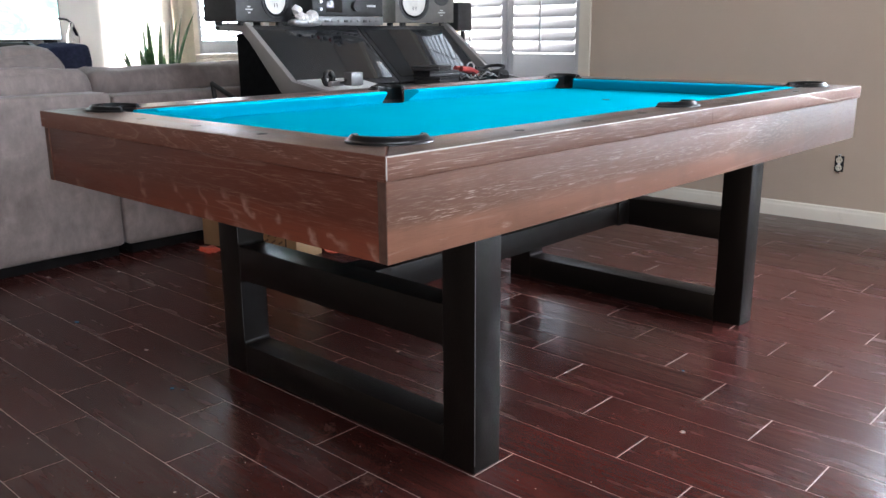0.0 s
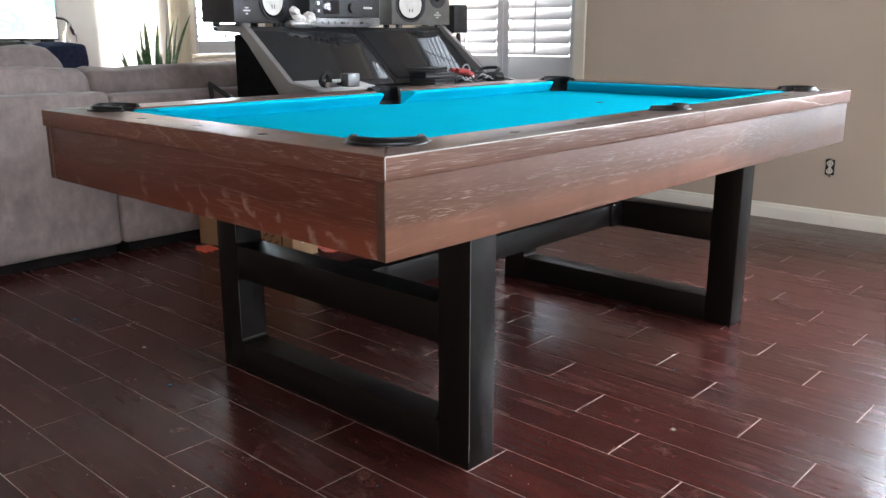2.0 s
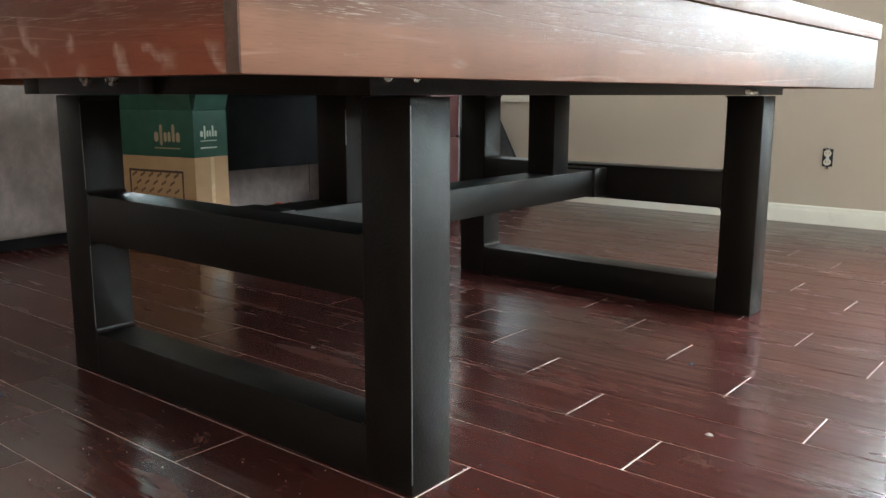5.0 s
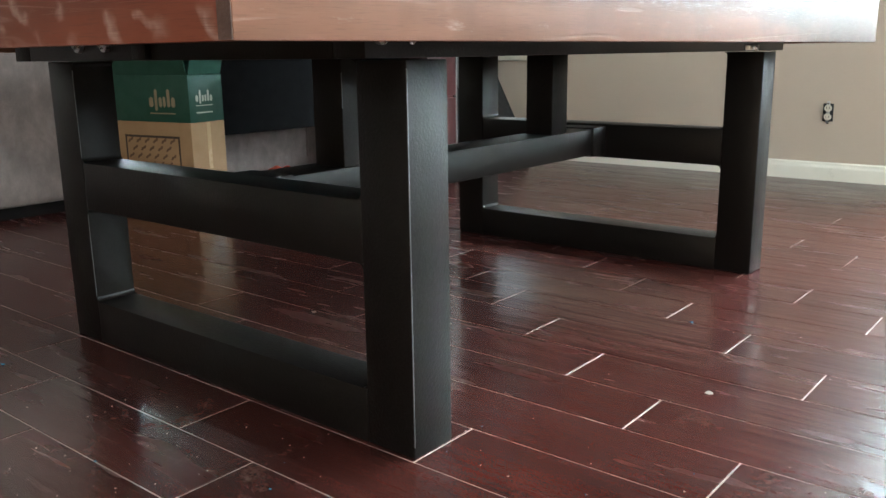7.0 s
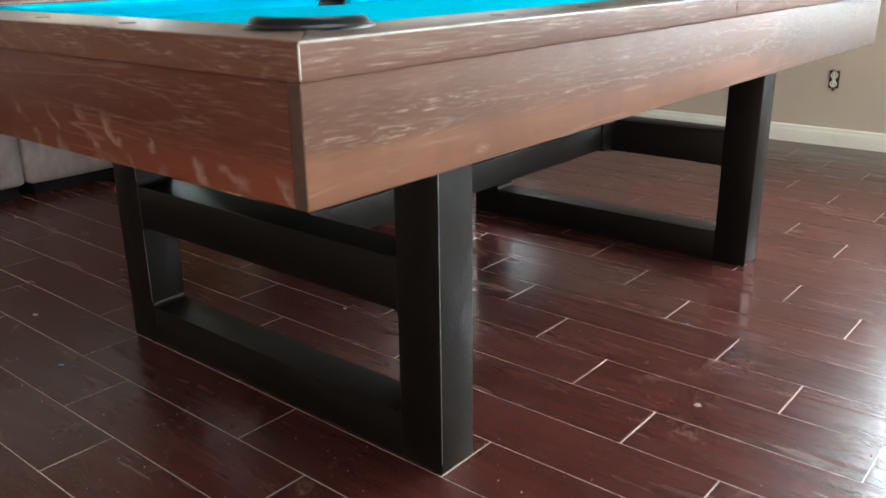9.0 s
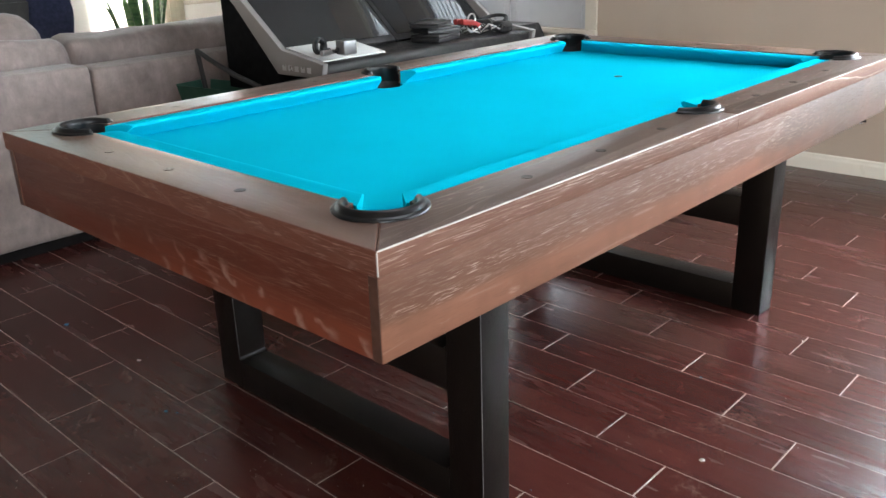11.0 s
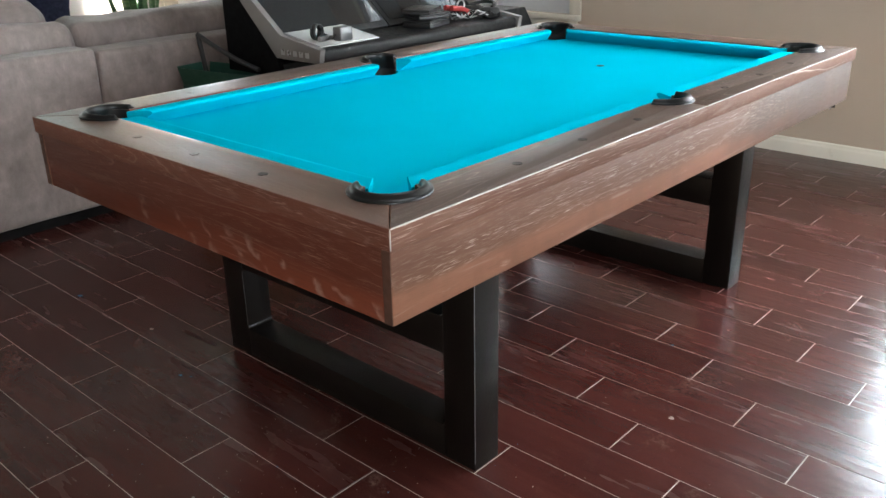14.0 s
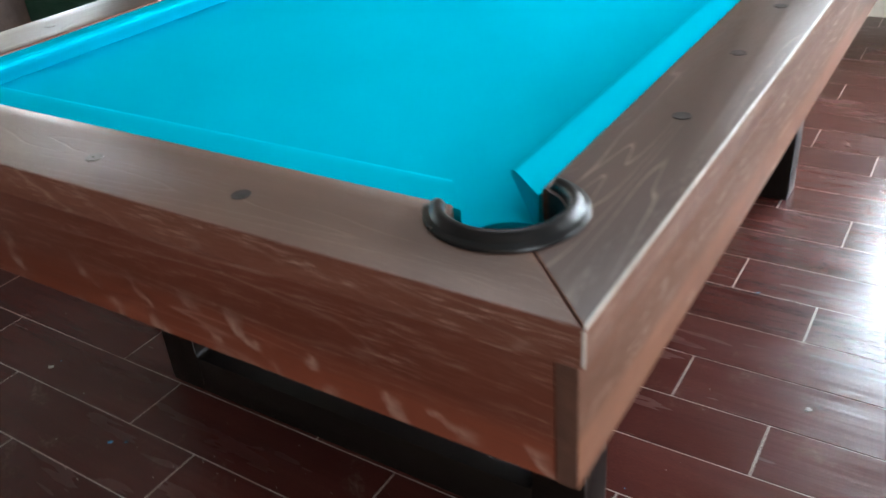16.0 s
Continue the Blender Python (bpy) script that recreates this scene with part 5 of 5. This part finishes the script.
part("base", disc(bmesh.new(), (-5.22, 1.70, 0.946), 0.045, 0.016, "z", 24), PLASTIC, hl)
part("neck", tube(bmesh.new(), [(-5.22, 1.70, 0.954), (-5.22, 1.70, 1.02), (-5.20, 1.71, 1.085), (-5.16, 1.74, 1.105), (-5.11, 1.785, 1.095), (-5.09, 1.815, 1.06), (-5.085, 1.820, 1.02)], 0.008, 8), PLASTIC, hl)
throw = part("fleece_throw", cushion(bmesh.new(), (-5.375, 1.57, 0.06), (-4.935, 1.845, 0.925), 0.03, 0.006, 0.022, 16, 3.3), NAVY)
tagged(throw, "shaggy navy fleece throw hung over the console's end", "throw")
vz = bmesh.new()
for (r, z), (r2, z2) in zip(((0.045, 0.938), (0.048, 0.98), (0.030, 1.025), (0.016, 1.05)), ((0.048, 0.98), (0.030, 1.025), (0.016, 1.05), (0.016, 1.075))):
    bmesh.ops.create_cone(vz, cap_ends=False, segments=24, radius1=r, radius2=r2, depth=z2 - z, matrix=Matrix.Translation((-5.03, 1.775, (z + z2) / 2)))
bmesh.ops.remove_doubles(vz, verts=vz.verts, dist=0.0005)
tagged(part("glass_bottle", vz, GLASS), "clear glass bottle on the console", "bottle")

pot = thing("snake_plant", (-4.55, 2.12, 0), "snake plant with tall upright leaves in a dark pot", "plant")
pbm = bmesh.new()
bmesh.ops.create_cone(pbm, cap_ends=True, segments=32, radius1=0.17, radius2=0.22, depth=0.46, matrix=Matrix.Translation((-4.55, 2.12, 0.231)))
part("pot", pbm, SOFA_DARK, pot)


def blade(bx, by, z0, length, lean, az, width, twist):
    bm = bmesh.new()
    rows = []
    n = 12
    for i in range(n + 1):
        t = i / n
        out = lean * t * t * length
        cx, cy, cz = bx + out * math.cos(az), by + out * math.sin(az), z0 + length * t
        w = width * (0.75 + 0.6 * t - 1.0 * t * t) if t < 0.85 else width * (0.75 + 0.51 - 0.7225) * max(0.02, (1 - t) / 0.15)
        a = az + math.pi / 2 + twist * t
        dx, dy = math.cos(a) * w, math.sin(a) * w
        nx, ny = -math.sin(a) * w * 0.35, math.cos(a) * w * 0.35
        rows.append([bm.verts.new((cx + dx, cy + dy, cz)), bm.verts.new((cx + nx, cy + ny, cz)), bm.verts.new((cx - dx, cy - dy, cz)), bm.verts.new((cx + nx * 0.6 + 0.001, cy + ny * 0.6, cz))])
    for p, q in zip(rows, rows[1:]):
        for j in range(4):
            bm.faces.new((p[j], p[(j + 1) % 4], q[(j + 1) % 4], q[j]))
    bm.faces.new(rows[0])
    bm.faces.new(rows[-1][::-1])
    return bm


rl = random.Random(11)
for i in range(17):
    a = rl.uniform(0, 6.28)
    r = rl.uniform(0.02, 0.15)
    part("leaf", blade(-4.55 + r * math.cos(a), 2.12 + r * math.sin(a), 0.44, rl.uniform(0.42, 0.69), rl.uniform(0.02, 0.22), a + rl.uniform(-0.4, 0.4), rl.uniform(0.020, 0.030), rl.uniform(-0.8, 0.8)), LEAF, pot)
for dy, ln in ((0.26, 0.70), (-0.24, 0.44)):
    part("leaf", blade(-4.55, 2.12 + math.copysign(0.12, dy), 0.44, ln, 0.30, math.copysign(math.pi / 2, dy), 0.024, 0.3), LEAF, pot)

bm = bmesh.new()
n = 60
front = [(-5.345 + 0.022 * math.sin(k * 0.9) + 0.006 * math.sin(k * 2.3), 2.735 + 0.17 * k / n) for k in range(n + 1)]
loop = front + [(x - 0.004, y) for x, y in front[::-1]]
prism(bm, loop, 0.03, 2.42, "z")
tagged(part("curtain", bm, CURTAIN), "cream curtain hanging in folds beside the window", "curtain")
rod = thing("curtain_rod", (-5.35, 3.2, 2.44), "plain dark curtain rod above the window", "curtain rod")
part("rod", tube(bmesh.new(), [(-5.345, 2.70, 2.435), (-5.345, 3.66, 2.435)], 0.010, 10), PLASTIC, rod)
for yy in (2.74, 3.62):
    part("bracket", boxed((-5.399, yy, 2.425), (-5.335, yy + 0.012, 2.445)), PLASTIC, rod)

# ---------------------------------------------------------------- crumbs on the floor
def crumbs(name, n, seed, material, size, label):
    rr = random.Random(seed)
    bm = bmesh.new()
    for _ in range(n):
        x, y = (rr.uniform(-2.6, 1.2), rr.uniform(-0.6, 3.4)) if rr.random() < 0.45 else (rr.gauss(-0.35, 0.5), rr.gauss(0.15, 0.45))
        s = size * rr.uniform(0.3, 1.0) ** 2
        m = Matrix.Translation((x, y, s * 0.35)) @ pose(0, 0, 0, rr.uniform(-25, 25), rr.uniform(-25, 25), rr.uniform(0, 360)) @ Matrix.Diagonal((s, s * rr.uniform(0.4, 0.9), s * 0.45, 1))
        bmesh.ops.create_icosphere(bm, subdivisions=1, radius=1.0, matrix=m)
    return tagged(part(name, bm, material, soft=False), label, "debris", kind="stuff")


for x, y, s in ((-1.92, 0.282, 0.008), (-1.14, 0.207, 0.006), (-1.11, 0.222, 0.004), (-0.111, 1.306, 0.005)):
    bm = bmesh.new()
    bmesh.ops.create_icosphere(bm, subdivisions=2, radius=1.0, matrix=Matrix.Translation((x, y, s * 0.33)) @ pose(0, 0, 0, 8, 15, 70) @ Matrix.Diagonal((s, s * 0.5, s * 0.4, 1)))
    for vtx in bm.verts:
        vtx.co += Vector((noise.noise(vtx.co * 240), noise.noise(vtx.co * 210 + Vector((4, 0, 0))), 0)) * s * 0.6
    tagged(part("cloth_scrap", bm, CHALK, soft=False), "tiny scrap of blue cloth lying on the tiles", "debris", "scraps")


crumbs("plaster_crumbs", 760, 21, CRUMB, 0.0024, "tiny pale crumbs and dust scattered over the tiles")
crumbs("chalk_crumbs", 60, 22, CHALK, 0.0026, "tiny bits of blue cloth and chalk on the tiles")
for x, y, s in ((0.079, 0.936, 0.0085), (-1.482, 0.311, 0.0075), (-2.585, 0.46, 0.007), (-2.439, 0.70, 0.006), (-0.865, 0.846, 0.006), (-0.619, -0.087, 0.004)):
    bm = bmesh.new()
    bmesh.ops.create_icosphere(bm, subdivisions=2, radius=1.0, matrix=Matrix.Translation((x, y, s * 0.22)) @ pose(0, 0, 0, 6, 9, 40) @ Matrix.Diagonal((s, s * 0.6, s * 0.28, 1)))
    for vtx in bm.verts:
        vtx.co += Vector((noise.noise(vtx.co * 180), noise.noise(vtx.co * 190 + Vector((4, 0, 0))), 0)) * s * 0.5
    tagged(part("plaster_chip", bm, CRUMB, soft=False), "small pale chip of plaster lying on the tiles", "debris", "chips")

# ---------------------------------------------------------------- floor: staggered plank tiles, one third offset
floor = structure("floor", boxed((XW - WALL, YS - WALL, -0.20), (XE + WALL, YN + WALL, -0.0008)), GROUT, "glossy dark red-brown wood-look plank tiles with pale grout", "floor")
PITCH, LONG, Y0, X0, GAP = 0.1486, 0.587, 0.1165, -0.172, 0.0015


def tile_mesh(l, w):
    bm = bmesh.new()
    h = 0.0008
    lo = [bm.verts.new((sx * l / 2, sy * w / 2, -h)) for sx, sy in ((-1, -1), (1, -1), (1, 1), (-1, 1))]
    hi = [bm.verts.new((sx * (l / 2 - 0.0006), sy * (w / 2 - 0.0006), 0)) for sx, sy in ((-1, -1), (1, -1), (1, 1), (-1, 1))]
    bm.faces.new(hi)
    for k in range(4):
        bm.faces.new((lo[k], lo[(k + 1) % 4], hi[(k + 1) % 4], hi[k]))
    me = bpy.data.meshes.new("tile")
    bm.to_mesh(me)
    bm.free()
    me.materials.append(TILE)
    return me


full = tile_mesh(LONG - 2 * GAP, PITCH - 0.0024)
verts, faces = [], []
count = 0
for k in range(-29, 26):
    ya, yb = max(Y0 + PITCH * (k - 1), YS), min(Y0 + PITCH * k, YN - 0.001)
    if yb - ya < 0.01:
        continue
    for j in range(-12, 9):
        left = X0 - LONG / 3 * (k % 3) + LONG * j
        xa, xb = max(left, XW), min(left + LONG, XE)
        if xb - xa < 0.01:
            continue
        xc, yc = (xa + xb) / 2, (ya + yb) / 2
        whole = xb - xa > LONG - 0.001 and yb - ya > PITCH - 0.001
        if whole and -2.75 < xc < 1.25 and -0.95 < yc < 3.7 and count < 300:
            ob = new("tile", full)
            ob.parent = floor
            ob.location = (xc, yc, 0)
            count += 1
        else:
            b = len(verts)
            hl2, hw2 = (xb - xa) / 2 - GAP, (yb - ya) / 2 - 0.0012
            verts += [(xc + sx * hl2, yc + sy * hw2, -0.0008) for sx, sy in ((-1, -1), (1, -1), (1, 1), (-1, 1))]
            verts += [(xc + sx * (hl2 - 0.0006), yc + sy * (hw2 - 0.0006), 0) for sx, sy in ((-1, -1), (1, -1), (1, 1), (-1, 1))]
            faces.append((b + 4, b + 5, b + 6, b + 7))
            faces += [(b + q, b + (q + 1) % 4, b + 4 + (q + 1) % 4, b + 4 + q) for q in range(4)]
me = bpy.data.meshes.new("outer_tiles")
me.from_pydata(verts, [], faces)
me.materials.append(TILE)
rest = new("outer_tiles", me)
rest.parent = floor
tagged(rest, kind="stuff")
